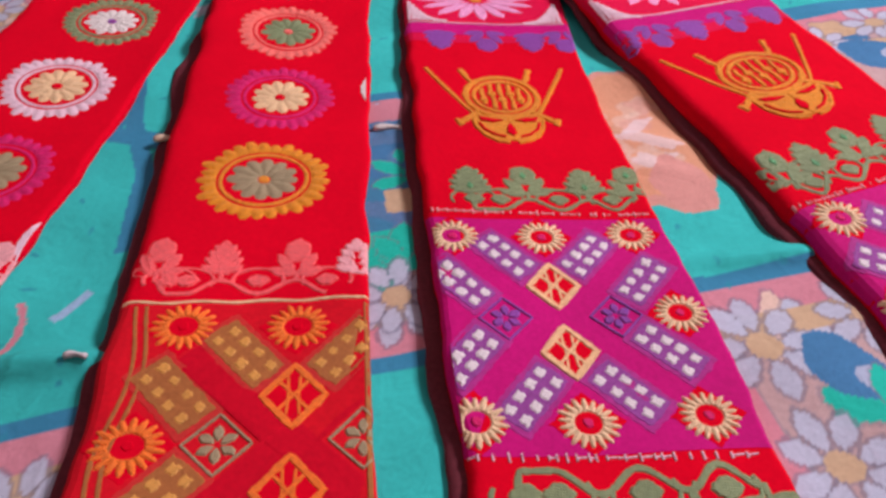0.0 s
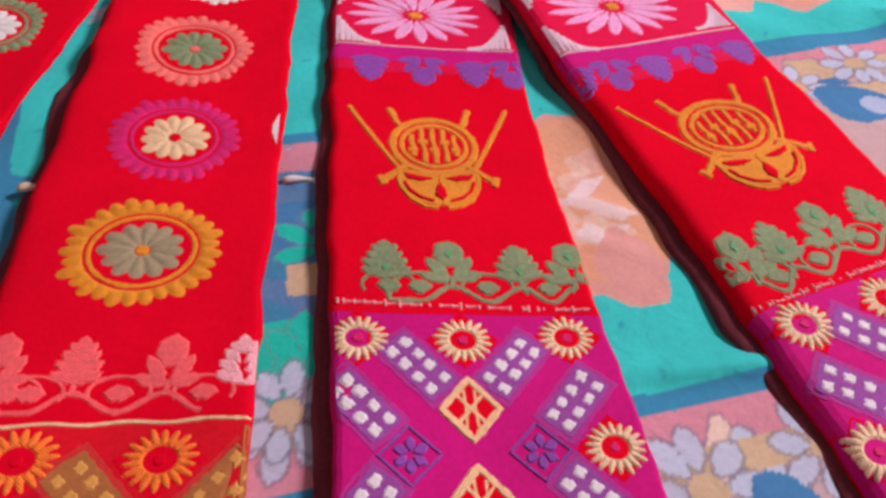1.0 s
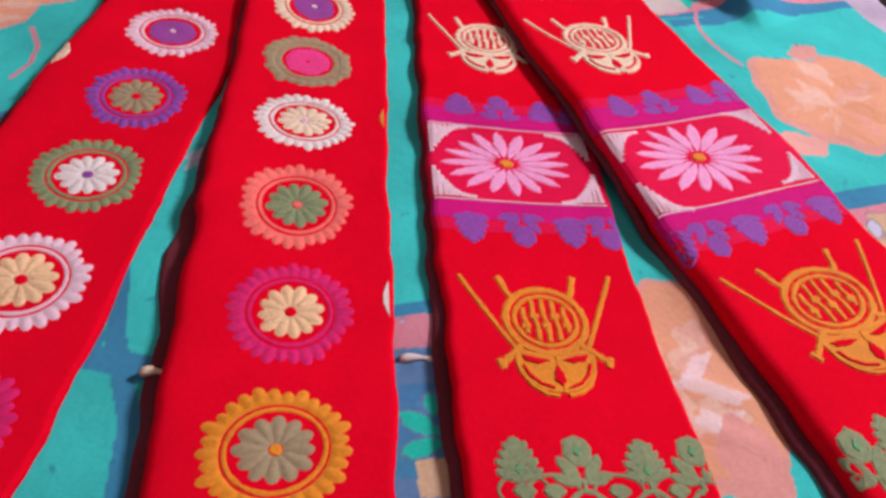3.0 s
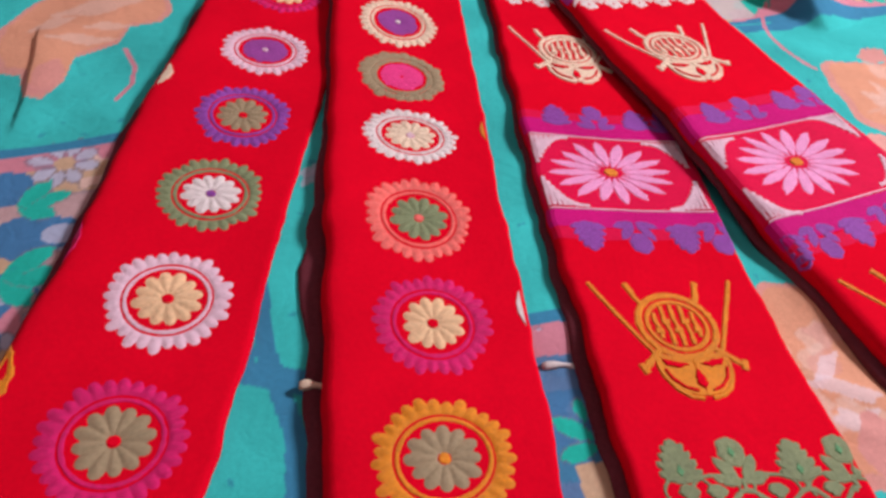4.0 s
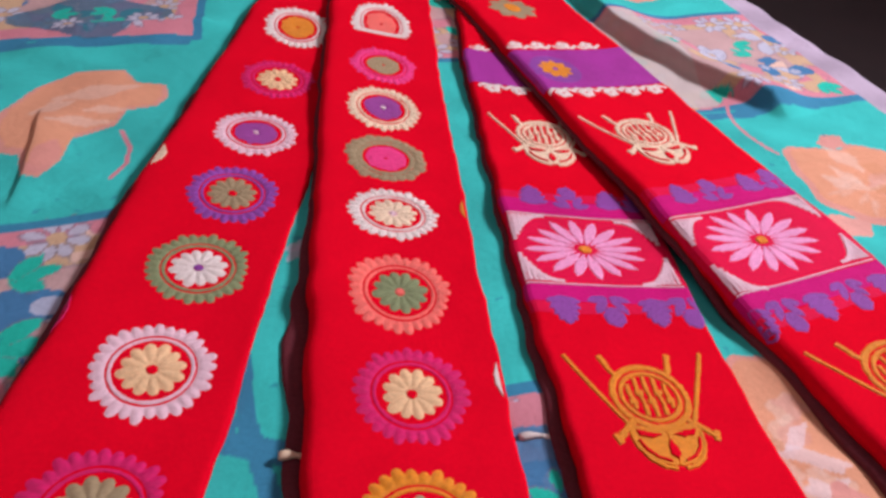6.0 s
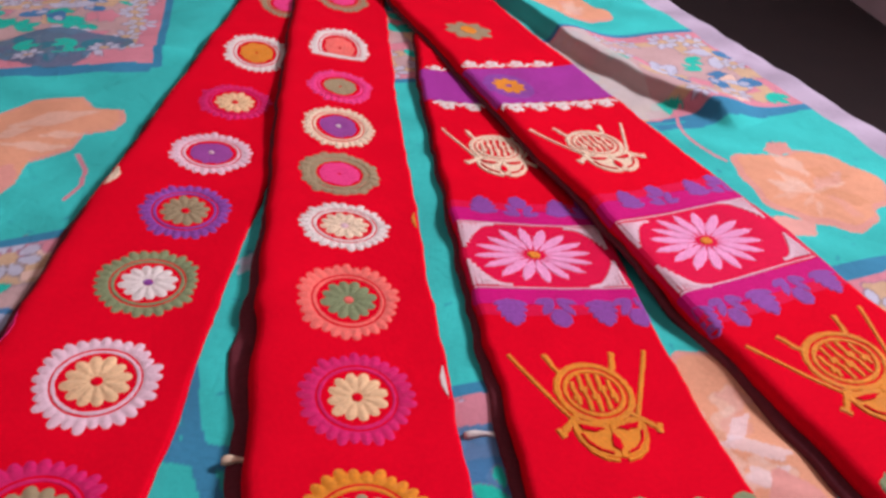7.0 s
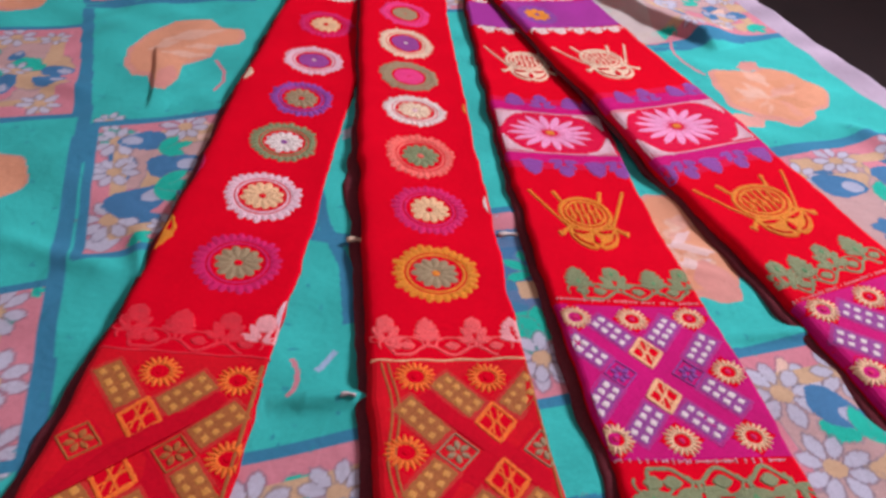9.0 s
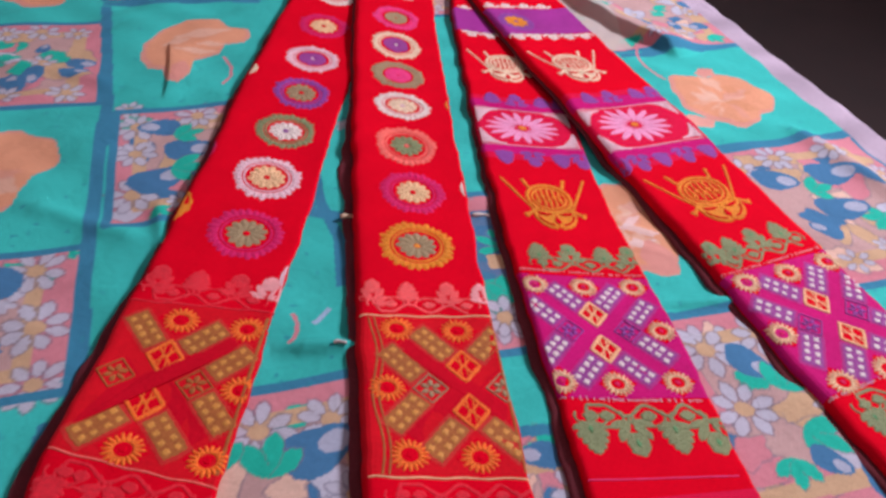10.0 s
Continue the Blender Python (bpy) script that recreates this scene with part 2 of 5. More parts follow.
TEAL = (0.042, 0.48, 0.42)
BLUE = (0.040, 0.20, 0.31)
PRINT_PINK = (0.56, 0.205, 0.24)
PRINT_SAND = (0.52, 0.34, 0.20)
PRINT_WHITE = (0.45, 0.44, 0.51)
SLATE = (0.055, 0.17, 0.31)
PRINT_LEAF = (0.016, 0.42, 0.30)
PEACH = (0.64, 0.29, 0.165)
PALE_PEACH = (0.66, 0.44, 0.34)
LINE = (0.17, 0.155, 0.20)
HEM = (0.44, 0.35, 0.42)
colour_grid = np.empty(QX.shape + (3,))
colour_grid[:] = TEAL
colour_grid *= (0.93 + 0.09 * np.sin(QX * 31 + 4 * np.sin(QY * 13)) * np.sin(QY * 37))[..., None]


def paint(points, colour, mix=1.0):
    """Print a filled outline, in plan metres, on the sheet."""
    p = np.array(points)
    s, t = p[:, 0] * E1.x + p[:, 1] * E1.y, p[:, 0] * E2.x + p[:, 1] * E2.y
    i0, i1 = np.searchsorted(QS, s.min()), np.searchsorted(QS, s.max())
    j0, j1 = np.searchsorted(tv, t.min()), np.searchsorted(tv, t.max())
    if i1 <= i0 or j1 <= j0:
        return
    x, y = np.broadcast_to(QS[None, i0:i1], (j1 - j0, i1 - i0)), np.broadcast_to(tv[j0:j1, None], (j1 - j0, i1 - i0))
    inside = np.zeros(x.shape, bool)
    for k in range(len(s)):
        xa, ya, xb, yb = s[k - 1], t[k - 1], s[k], t[k]
        if ya != yb:
            inside ^= ((ya > y) != (yb > y)) & (x < (xb - xa) * (y - ya) / (yb - ya) + xa)
    part_ = colour_grid[j0:j1, i0:i1]
    part_[inside] = part_[inside] * (1 - mix) + np.array(colour) * mix


def stroke(points, width, colour):
    for (x0, y0), (x1, y1) in zip(points, points[1:]):
        L = math.hypot(x1 - x0, y1 - y0) or 1e-6
        nx, ny = -(y1 - y0) / L * width / 2, (x1 - x0) / L * width / 2
        ex, ey = (x1 - x0) / L * width * 0.3, (y1 - y0) / L * width * 0.3
        paint([(x0 + nx - ex, y0 + ny - ey), (x1 + nx + ex, y1 + ny + ey), (x1 - nx + ex, y1 - ny + ey), (x0 - nx - ex, y0 - ny - ey)], colour)


def oval(x, y, rx, ry, turn=0.0, wob=0.0, n=18, phase=0.0, lobes=5):
    c, s = math.cos(turn), math.sin(turn)
    out = []
    for k in range(n):
        a = 2 * math.pi * k / n
        q = 1 + wob * math.sin(lobes * a + phase)
        px, py = rx * q * math.cos(a), ry * q * math.sin(a)
        out.append((x + px * c - py * s, y + px * s + py * c))
    return out


def petal_shape(x, y, a, r0, r1, w):
    """A leaf outline from r0 to r1 in direction a."""
    out = []
    for f, g in ((0, 0.15), (0.25, 0.75), (0.55, 1.0), (0.82, 0.7), (1, 0.0), (0.82, -0.7), (0.55, -1.0), (0.25, -0.75), (0, -0.15)):
        r, o = r0 + (r1 - r0) * f, g * w / 2
        out.append((x + r * math.cos(a) - o * math.sin(a), y + r * math.sin(a) + o * math.cos(a)))
    return out


def daisy(x, y, r=0.029, turn=0.0, n=8):
    rng = random.Random(int((x * 31 + y * 17) * 1e4))
    spread = [(turn + 2 * math.pi * k / n + rng.uniform(-0.10, 0.10), rng.uniform(0.88, 1.08)) for k in range(n)]
    for a, q in spread:
        paint(petal_shape(x, y, a, r * 0.22, r * 1.08 * q, r * 0.54), LINE, 0.6)
    for a, q in spread:
        paint(petal_shape(x, y, a, r * 0.30, r * q, r * 0.40), PRINT_WHITE, rng.uniform(0.86, 1.0))
    paint(oval(x, y, r * 0.33, r * 0.30), LINE, 0.4)
    paint(oval(x, y, r * 0.29, r * 0.26), PRINT_SAND)


def leaf_spray(x, y, a, r=0.036):
    for d, q in ((-0.75, 0.85), (0.0, 1.0), (0.75, 0.9)):
        paint(petal_shape(x, y, a + d, 0.0, r * q * 1.05, r * 0.52), LINE, 0.5)
        paint(petal_shape(x, y, a + d, 0.0, r * q, r * 0.45), PRINT_LEAF)


def blue_bud(x, y, a, r=0.026):
    paint(oval(x, y, r, r * 0.66, a, 0.12, 16, 1.0, 3), SLATE)
    paint(oval(x + 0.5 * r * math.cos(a), y + 0.5 * r * math.sin(a), r * 0.42, r * 0.3, a), PRINT_WHITE, 0.75)


def garden_panel(corners, seed, items=()):
    """A pink bordered panel filled with daisies, buds, leaves and sand-coloured patches."""
    rng = random.Random(seed)
    cs = [Vector(c) for c in corners]
    mid = sum(cs, Vector((0, 0))) / 4
    paint([tuple(mid + (c - mid) * 1.0) for c in cs], PRINT_PINK)
    inner = [mid + (c - mid) * 0.80 for c in cs]
    paint([tuple(c) for c in inner], (0.46, 0.31, 0.28), 0.9)

    def at(u, v, k=0.92):
        q = [mid + (c - mid) * k for c in cs]
        p = q[0].lerp(q[1], u).lerp(q[3].lerp(q[2], u), v)
        return p.x, p.y
    for k in range(26):
        x, y = at(rng.random(), rng.random(), 0.86)
        a = rng.choice((TURN, TURN + 1.57)) + rng.uniform(-0.7, 0.7)
        rx, ry, wob = rng.uniform(0.014, 0.032), rng.uniform(0.009, 0.016), rng.uniform(0.08, 0.22)
        ph, lobes = rng.uniform(0, 6.28), rng.choice((3, 4, 5))
        tone = rng.choice((PRINT_SAND, PRINT_PINK, PRINT_SAND, SLATE, PALE_PEACH, PRINT_PINK, PRINT_LEAF, PRINT_WHITE))
        paint(oval(x, y, rx + 0.0022, ry + 0.0022, a, wob, 20, ph, lobes), LINE, 0.45)
        paint(oval(x, y, rx, ry, a, wob, 20, ph, lobes), tone)
    ring = [mid + (c - mid) * 0.74 for c in cs]
    for p, q in zip(ring, ring[1:] + ring[:1]):
        stroke([tuple(p), tuple(q)], 0.015, PRINT_SAND)
    marks = (0.09, 0.295, 0.5, 0.705, 0.91)
    grid = [(u, v) for u in marks for v in marks]
    rng.shuffle(grid)
    for k, (u, v) in enumerate(grid):
        x, y = at(u + rng.uniform(-0.05, 0.05), v + rng.uniform(-0.05, 0.05))
        rim = u in (0.09, 0.91) or v in (0.09, 0.91)
        if any(math.hypot(x - ix, y - iy) < 0.038 for _, ix, iy, *_ in items):
            continue
        if rim and k % 5 < 3:
            daisy(x, y, rng.uniform(0.018, 0.025), rng.uniform(0, 0.8), rng.choice((7, 8)))
        elif k % 3 == 0:
            blue_bud(x, y, rng.uniform(0, 6.28), rng.uniform(0.013, 0.020))
        elif k % 3 == 1:
            leaf_spray(x, y, rng.uniform(0, 6.28), rng.uniform(0.024, 0.036))
        elif k % 2:
            daisy(x, y, rng.uniform(0.016, 0.021), rng.uniform(0, 0.8), 6)
    for kind, x, y, *more in items:
        {"daisy": daisy, "bud": blue_bud, "leaf": leaf_spray}[kind](x, y, *more)
    for a, b in ((0, 1), (1, 2), (2, 3), (3, 0)):
        e = mid.lerp(cs[a], 1.04), mid.lerp(cs[b], 1.04)
        stroke([tuple(e[0]), tuple(e[1])], 0.010, BLUE)


def peach_flower(x, y, rx, ry, turn, seed):
    """A ragged poppy-like bloom with paler streaks."""
    rng = random.Random(seed)
    ph = [rng.uniform(0, 6.28) for _ in range(4)]
    c, s = math.cos(turn), math.sin(turn)
    out = []
    for k in range(72):
        a = 2 * math.pi * k / 72
        q = 1 + 0.10 * math.sin(2 * a + ph[0]) + 0.08 * math.sin(3 * a + ph[1]) + 0.06 * math.sin(5 * a + ph[2]) + 0.03 * math.sin(11 * a + ph[3])
        px, py = rx * q * math.cos(a), ry * q * math.sin(a)
        out.append((x + px * c - py * s, y + px * s + py * c))
    paint(out, (0.60, 0.27, 0.21))
    paint([(x + (px - x) * 0.93 + 0.003, y + (py - y) * 0.90 + 0.004) for px, py in out], PEACH)
    for k in range(9):
        a, r = rng.uniform(0, 6.28), rng.uniform(0.15, 0.6)
        paint(oval(x + r * rx * math.cos(a), y + r * ry * math.sin(a), rx * rng.uniform(0.15, 0.38), ry * rng.uniform(0.06, 0.16), a + rng.uniform(-0.5, 0.5), 0.22, 22, a, 4), rng.choice((PALE_PEACH, PALE_PEACH, (0.60, 0.28, 0.22), (0.55, 0.24, 0.12))), 0.55)
    a0 = rng.uniform(3.6, 5.2)
    for k in range(8):
        a = a0 + rng.uniform(-1.0, 1.0)
        r0 = min(rx, ry) * rng.uniform(0.15, 0.4)
        paint(petal_shape(x, y, a, r0, r0 + min(rx, ry) * rng.uniform(0.25, 0.5), 0.0050), (0.66, 0.48, 0.40), 0.25)


def arc_line(x, y, r, a0, a1, width, colour):
    stroke([(x + r * math.cos(a0 + (a1 - a0) * k / 10), y + r * math.sin(a0 + (a1 - a0) * k / 10)) for k in range(11)], width, colour)


def square(s0, s1, t0, t1):
    """Corners of a patch of the patchwork, from its place in the sheet's own grid."""
    return [(a * E1.x + b * E2.x, a * E1.y + b * E2.y) for a, b in ((s0, t0), (s1, t0), (s1, t1), (s0, t1))]


# panels: far left, middle lanes, right
garden_panel(square(-0.455, -0.222, 0.862, 1.082), 1)
garden_panel(square(-0.192, 0.004, 0.614, 0.828), 2,
             [("daisy", -0.416, 0.700, 0.028), ("daisy", -0.398, 0.646, 0.026), ("daisy", -0.355, 0.738, 0.026), ("daisy", -0.374, 0.573, 0.030), ("daisy", -0.437, 0.735, 0.018),
              ("bud", -0.388, 0.706, 3.3, 0.026), ("bud", -0.343, 0.664, 0.2, 0.030), ("bud", -0.358, 0.604, 0.7, 0.034), ("leaf", -0.368, 0.690, 0.5), ("leaf", -0.350, 0.628, 0.1, 0.040)])
garden_panel(square(-0.470, -0.218, 0.414, 0.584), 3,
             [("daisy", -0.418, 0.451, 0.029), ("daisy", -0.387, 0.383, 0.031), ("daisy", -0.361, 0.325, 0.028, 0.3), ("bud", -0.448, 0.432, 2.8, 0.030), ("bud", -0.428, 0.350, 2.8, 0.030), ("leaf", -0.400, 0.476, 0.3, 0.014)])
garden_panel([(-0.300, 0.080), (-0.020, 0.165), (-0.085, 0.368), (-0.330, 0.285)], 4,
             [("daisy", -0.175, 0.300, 0.029), ("daisy", -0.121, 0.316, 0.027), ("bud", -0.128, 0.288, 0.6, 0.032), ("leaf", -0.160, 0.262, 1.6, 0.04), ("leaf", -0.198, 0.262, 1.9, 0.036)])
garden_panel([(-0.070, 0.378), (0.130, 0.440), (0.070, 0.645), (-0.130, 0.585)], 5,
             [("daisy", 0.022, 0.441, 0.029), ("leaf", 0.000, 0.520, 1.7, 0.036), ("leaf", 0.004, 0.480, -1.2, 0.036), ("bud", 0.000, 0.560, 0.4), ("daisy", -0.012, 0.600, 0.02)])
paint([(-0.028, 0.598), (0.030, 0.606), (0.048, 0.505), (-0.004, 0.490)], SLATE, 0.9)
for x0, y0, a, r in ((0.016, 0.546, 2.75, 0.026), (0.018, 0.542, 3.55, 0.024), (0.012, 0.556, 1.9, 0.016), (0.022, 0.466, 1.65, 0.036), (0.024, 0.468, 2.35, 0.028)):
    paint(petal_shape(x0, y0, a, 0.0, r * 1.06, r * 0.52), LINE, 0.5)
    paint(petal_shape(x0, y0, a, 0.0, r, r * 0.45), PRINT_LEAF)
paint([(0.004, 0.530), (0.024, 0.534), (0.026, 0.512), (0.008, 0.510)], PRINT_SAND)
paint([(-0.024, 0.614), (0.026, 0.622), (0.028, 0.603), (-0.020, 0.597)], PRINT_PINK)
daisy(0.022, 0.446, 0.027)
garden_panel([(-0.02, 0.10), (0.130, 0.145), (0.075, 0.325), (-0.04, 0.300)], 6)
garden_panel([(0.175, 0.235), (0.400, 0.305), (0.345, 0.510), (0.115, 0.438)], 7,
             [("daisy", 0.207, 0.425, 0.032, 0.2), ("daisy", 0.228, 0.364, 0.030, 0.5), ("daisy", 0.265, 0.451, 0.026), ("bud", 0.246, 0.416, -0.5, 0.026), ("leaf", 0.262, 0.390, 0.9, 0.034), ("leaf", 0.275, 0.350, -0.6, 0.04), ("bud", 0.285, 0.318, -0.5, 0.018), ("leaf", 0.255, 0.318, -1.6, 0.030)])
garden_panel([(0.345, 0.520), (0.575, 0.600), (0.500, 0.836), (0.270, 0.758)], 8,
             [("daisy", 0.325, 0.730, 0.026), ("daisy", 0.375, 0.762, 0.026), ("bud", 0.362, 0.715, 0.0, 0.03), ("bud", 0.440, 0.740, 0.2, 0.034), ("daisy", 0.455, 0.790, 0.026), ("bud", 0.430, 0.670, 0.2, 0.034), ("leaf", 0.400, 0.700, 0.4, 0.036)])
garden_panel([(0.165, 1.015), (0.425, 1.105), (0.365, 1.330), (0.090, 1.235)], 9)
paint([(0.168, 1.022), (0.238, 1.046), (0.170, 1.262), (0.098, 1.236)], (0.46, 0.40, 0.36), 0.85)
garden_panel([(-0.585, 1.040), (-0.362, 1.102), (-0.420, 1.35), (-0.660, 1.28)], 10)
garden_panel([(-0.10, 1.090), (0.100, 1.150), (0.035, 1.36), (-0.170, 1.30)], 11)
garden_panel([(-0.420, 0.0), (-0.330, 0.03), (-0.372, 0.18), (-0.60, 0.11)], 12)
paint(oval(-0.488, 1.128, 0.082, 0.056, 0.28, 0.12, 24, 1.0, 4), (0.04, 0.13, 0.20), 0.85)
for x, y, a in ((-0.530, 1.120, 0.4), (-0.455, 1.105, 2.2), (-0.470, 1.150, 4.0)):
    leaf_spray(x, y, a, 0.03)
daisy(-0.500, 1.095, 0.019)
daisy(-0.430, 1.135, 0.020)
# blue lines of the patchwork between plain teal squares
stroke([(-0.575, 1.010), (-0.470, 0.748), (-0.395, 0.515), (-0.330, 0.330), (-0.28, 0.18)], 0.015, BLUE)
stroke([(-0.580, 1.022), (-0.365, 1.086)], 0.014, BLUE)
stroke([(-0.192, 0.640), (-0.176, 0.588), (-0.148, 0.535), (-0.135, 0.47)], 0.012, BLUE)
stroke([(-0.188, 0.572), (-0.130, 0.566)], 0.016, BLUE)
stroke([(0.285, 0.762), (0.515, 0.846)], 0.016, BLUE)
stroke([(0.515, 0.846), (0.60, 0.59)], 0.016, BLUE)
stroke([(0.215, 1.012), (0.430, 1.098)], 0.014, BLUE)
stroke([(0.430, 1.098), (0.345, 1.350)], 0.014, BLUE)
# the bloom with one long arm and a hanging petal
bloom = [(-0.470, 0.862), (-0.481, 0.905), (-0.470, 0.952), (-0.448, 0.990), (-0.404, 1.006), (-0.382, 0.982), (-0.354, 0.984), (-0.345, 0.964), (-0.350, 0.944),
         (-0.374, 0.930), (-0.374, 0.902), (-0.400, 0.871), (-0.394, 0.832), (-0.400, 0.806), (-0.416, 0.808), (-0.432, 0.838), (-0.452, 0.840)]
paint(bloom, (0.60, 0.27, 0.21))
paint([(-0.416 + (px + 0.416) * 0.92, 0.915 + (py - 0.915) * 0.92 + 0.004) for px, py in bloom], PEACH)
for x, y, rx, ry, a in ((-0.405, 0.900, 0.026, 0.007, 0.25), (-0.412, 0.955, 0.036, 0.012, 0.5), (-0.440, 0.920, 0.020, 0.010, 1.0), (-0.392, 0.925, 0.018, 0.006, 0.3)):
    paint(oval(x, y, rx, ry, a, 0.2, 22, a * 3, 4), PALE_PEACH, 0.55)
paint(oval(-0.408, 0.836, 0.011, 0.026, 0.1, 0.1), (0.60, 0.25, 0.21), 0.8)
stroke([(-0.365, 0.893), (-0.348, 0.868), (-0.341, 0.840), (-0.345, 0.816)], 0.004, PRINT_PINK)
peach_flower(-0.541, 0.586, 0.070, 0.078, 0.3, 2)
peach_flower(0.158, 0.592, 0.046, 0.082, 0.25, 3)
# pale ovals: highlights of the sheet's wrinkles, painted into this bloom's colour
for x, y, rx, ry, a in ((0.172, 0.590, 0.022, 0.006, -0.2), (0.176, 0.566, 0.018, 0.007, -0.4), (0.166, 0.606, 0.016, 0.005, 0.9), (0.182, 0.574, 0.008, 0.003, 0.5)):
    paint(oval(x, y, rx, ry, a, 0.2, 22, a * 3, 4), (0.68, 0.54, 0.53), 0.6)
paint(oval(0.188, 0.548, 0.018, 0.028, 0.3, 0.08), (0.62, 0.27, 0.22))
peach_flower(0.346, 0.912, 0.068, 0.076, 0.2, 4)
paint(oval(0.292, 0.836, 0.028, 0.016, 0.2, 0.12), (0.62, 0.30, 0.24))
paint(oval(0.338, 0.985, 0.016, 0.012, 0.5, 0.12), (0.60, 0.27, 0.22))
arc_line(0.330, 1.020, 0.090, 2.6, 4.0, 0.004, PRINT_PINK)
# dark flecks and faded patches on the plain teal squares
fleck = random.Random(21)
for k in range(520):
    x, y = fleck.uniform(-0.55, 0.45), fleck.uniform(0.25, 1.0)
    if all(colour_grid[np.searchsorted(tv, -x * math.sin(TURN) + y * math.cos(TURN)), np.searchsorted(QS, x * math.cos(TURN) + y * math.sin(TURN))] / np.array(TEAL) < 1.12):
        paint(oval(x, y, fleck.uniform(0.0015, 0.0042), fleck.uniform(0.0010, 0.0022), fleck.uniform(0, 3.1), 0.2), (0.03, 0.24, 0.30), fleck.uniform(0.4, 0.85))
for x, y, a in ((-0.180, 0.730, 1.1), (-0.186, 0.742, 0.5)):
    paint(petal_shape(x, y, a, 0.0, 0.026, 0.012), PRINT_WHITE, 0.7)
peach_flower(0.165, 1.385, 0.060, 0.06, 0.4, 5)
peach_flower(-0.700, 1.060, 0.07, 0.07, 0.4, 6)
peach_flower(0.040, 0.22, 0.03, 0.03, 0.4, 7)
arc_line(-0.196, 0.405, 0.030, -0.5, 0.7, 0.004, PRINT_PINK)
stroke([(-0.152, 0.418), (-0.142, 0.436)], 0.005, (0.30, 0.42, 0.55))
# pale hem along the bed's edge
hem_mask = (QS > EDGE - 0.066)
colour_grid[:, hem_mask] = HEM
colour_grid[:, hem_mask] *= (0.9 + 0.12 * np.sin(tv * 55 + np.sin(tv * 21)))[:, None, None]

index = np.arange(ns * nt_).reshape(nt_, ns)
quads = np.stack([index[:-1, :-1], index[:-1, 1:], index[1:, 1:], index[1:, :-1]], axis=-1).reshape(-1, 4)
sheet_mesh = bpy.data.meshes.new("bed_sheet")
sheet_mesh.vertices.add(ns * nt_)
sheet_mesh.vertices.foreach_set("co", np.stack([PX_, PY_, PZ_], axis=-1).astype(np.float32).ravel())
sheet_mesh.loops.add(quads.size)
sheet_mesh.loops.foreach_set("vertex_index", quads.ravel().astype(np.int32))
sheet_mesh.polygons.add(len(quads))
sheet_mesh.polygons.foreach_set("loop_start", np.arange(0, quads.size, 4, dtype=np.int32))
sheet_mesh.polygons.foreach_set("use_smooth", np.ones(len(quads), dtype=bool))
sheet_mesh.update(calc_edges=True)
layer = sheet_mesh.color_attributes.new("print", "FLOAT_COLOR", "POINT")
rgba = np.ones((ns * nt_, 4), dtype=np.float32)
rgba[:, :3] = colour_grid.reshape(-1, 3)
layer.data.foreach_set("color", rgba.ravel())
sheet_mesh.materials.append(SHEET)
tagged(new("bed_sheet", sheet_mesh), "teal patchwork printed cotton sheet with daisies, wrinkled on the bed", "bed sheet")

# ---- mattress under the sheet ----
mat_geo = Geo()
for z in (-0.012, -0.36):
    for s, t in ((S0 + 0.01, T0 + 0.01), (EDGE - 0.03, T0 + 0.01), (EDGE - 0.03, T1 - 0.01), (S0 + 0.01, T1 - 0.01)):
        mat_geo.v.append((s * E1.x + t * E2.x, s * E1.y + t * E2.y, z - (0.02 if z > -0.1 else 0)))
mat_geo.f += [(0, 1, 2, 3), (7, 6, 5, 4), (0, 4, 5, 1), (1, 5, 6, 2), (2, 6, 7, 3), (3, 7, 4, 0)]
bed = tagged(new("bed"), "low bed with a mattress under the printed sheet", "bed")
part("mattress", mat_geo, MATTRESS, bed)
base_geo = Geo()
for z in (-0.361, -0.55):
    for s, t in ((S0 + 0.03, T0 + 0.03), (EDGE - 0.06, T0 + 0.03), (EDGE - 0.06, T1 - 0.03), (S0 + 0.03, T1 - 0.03)):
        base_geo.v.append((s * E1.x + t * E2.x, s * E1.y + t * E2.y, z))
base_geo.f += mat_geo.f
part("bed_base", base_geo, FLOOR, bed)


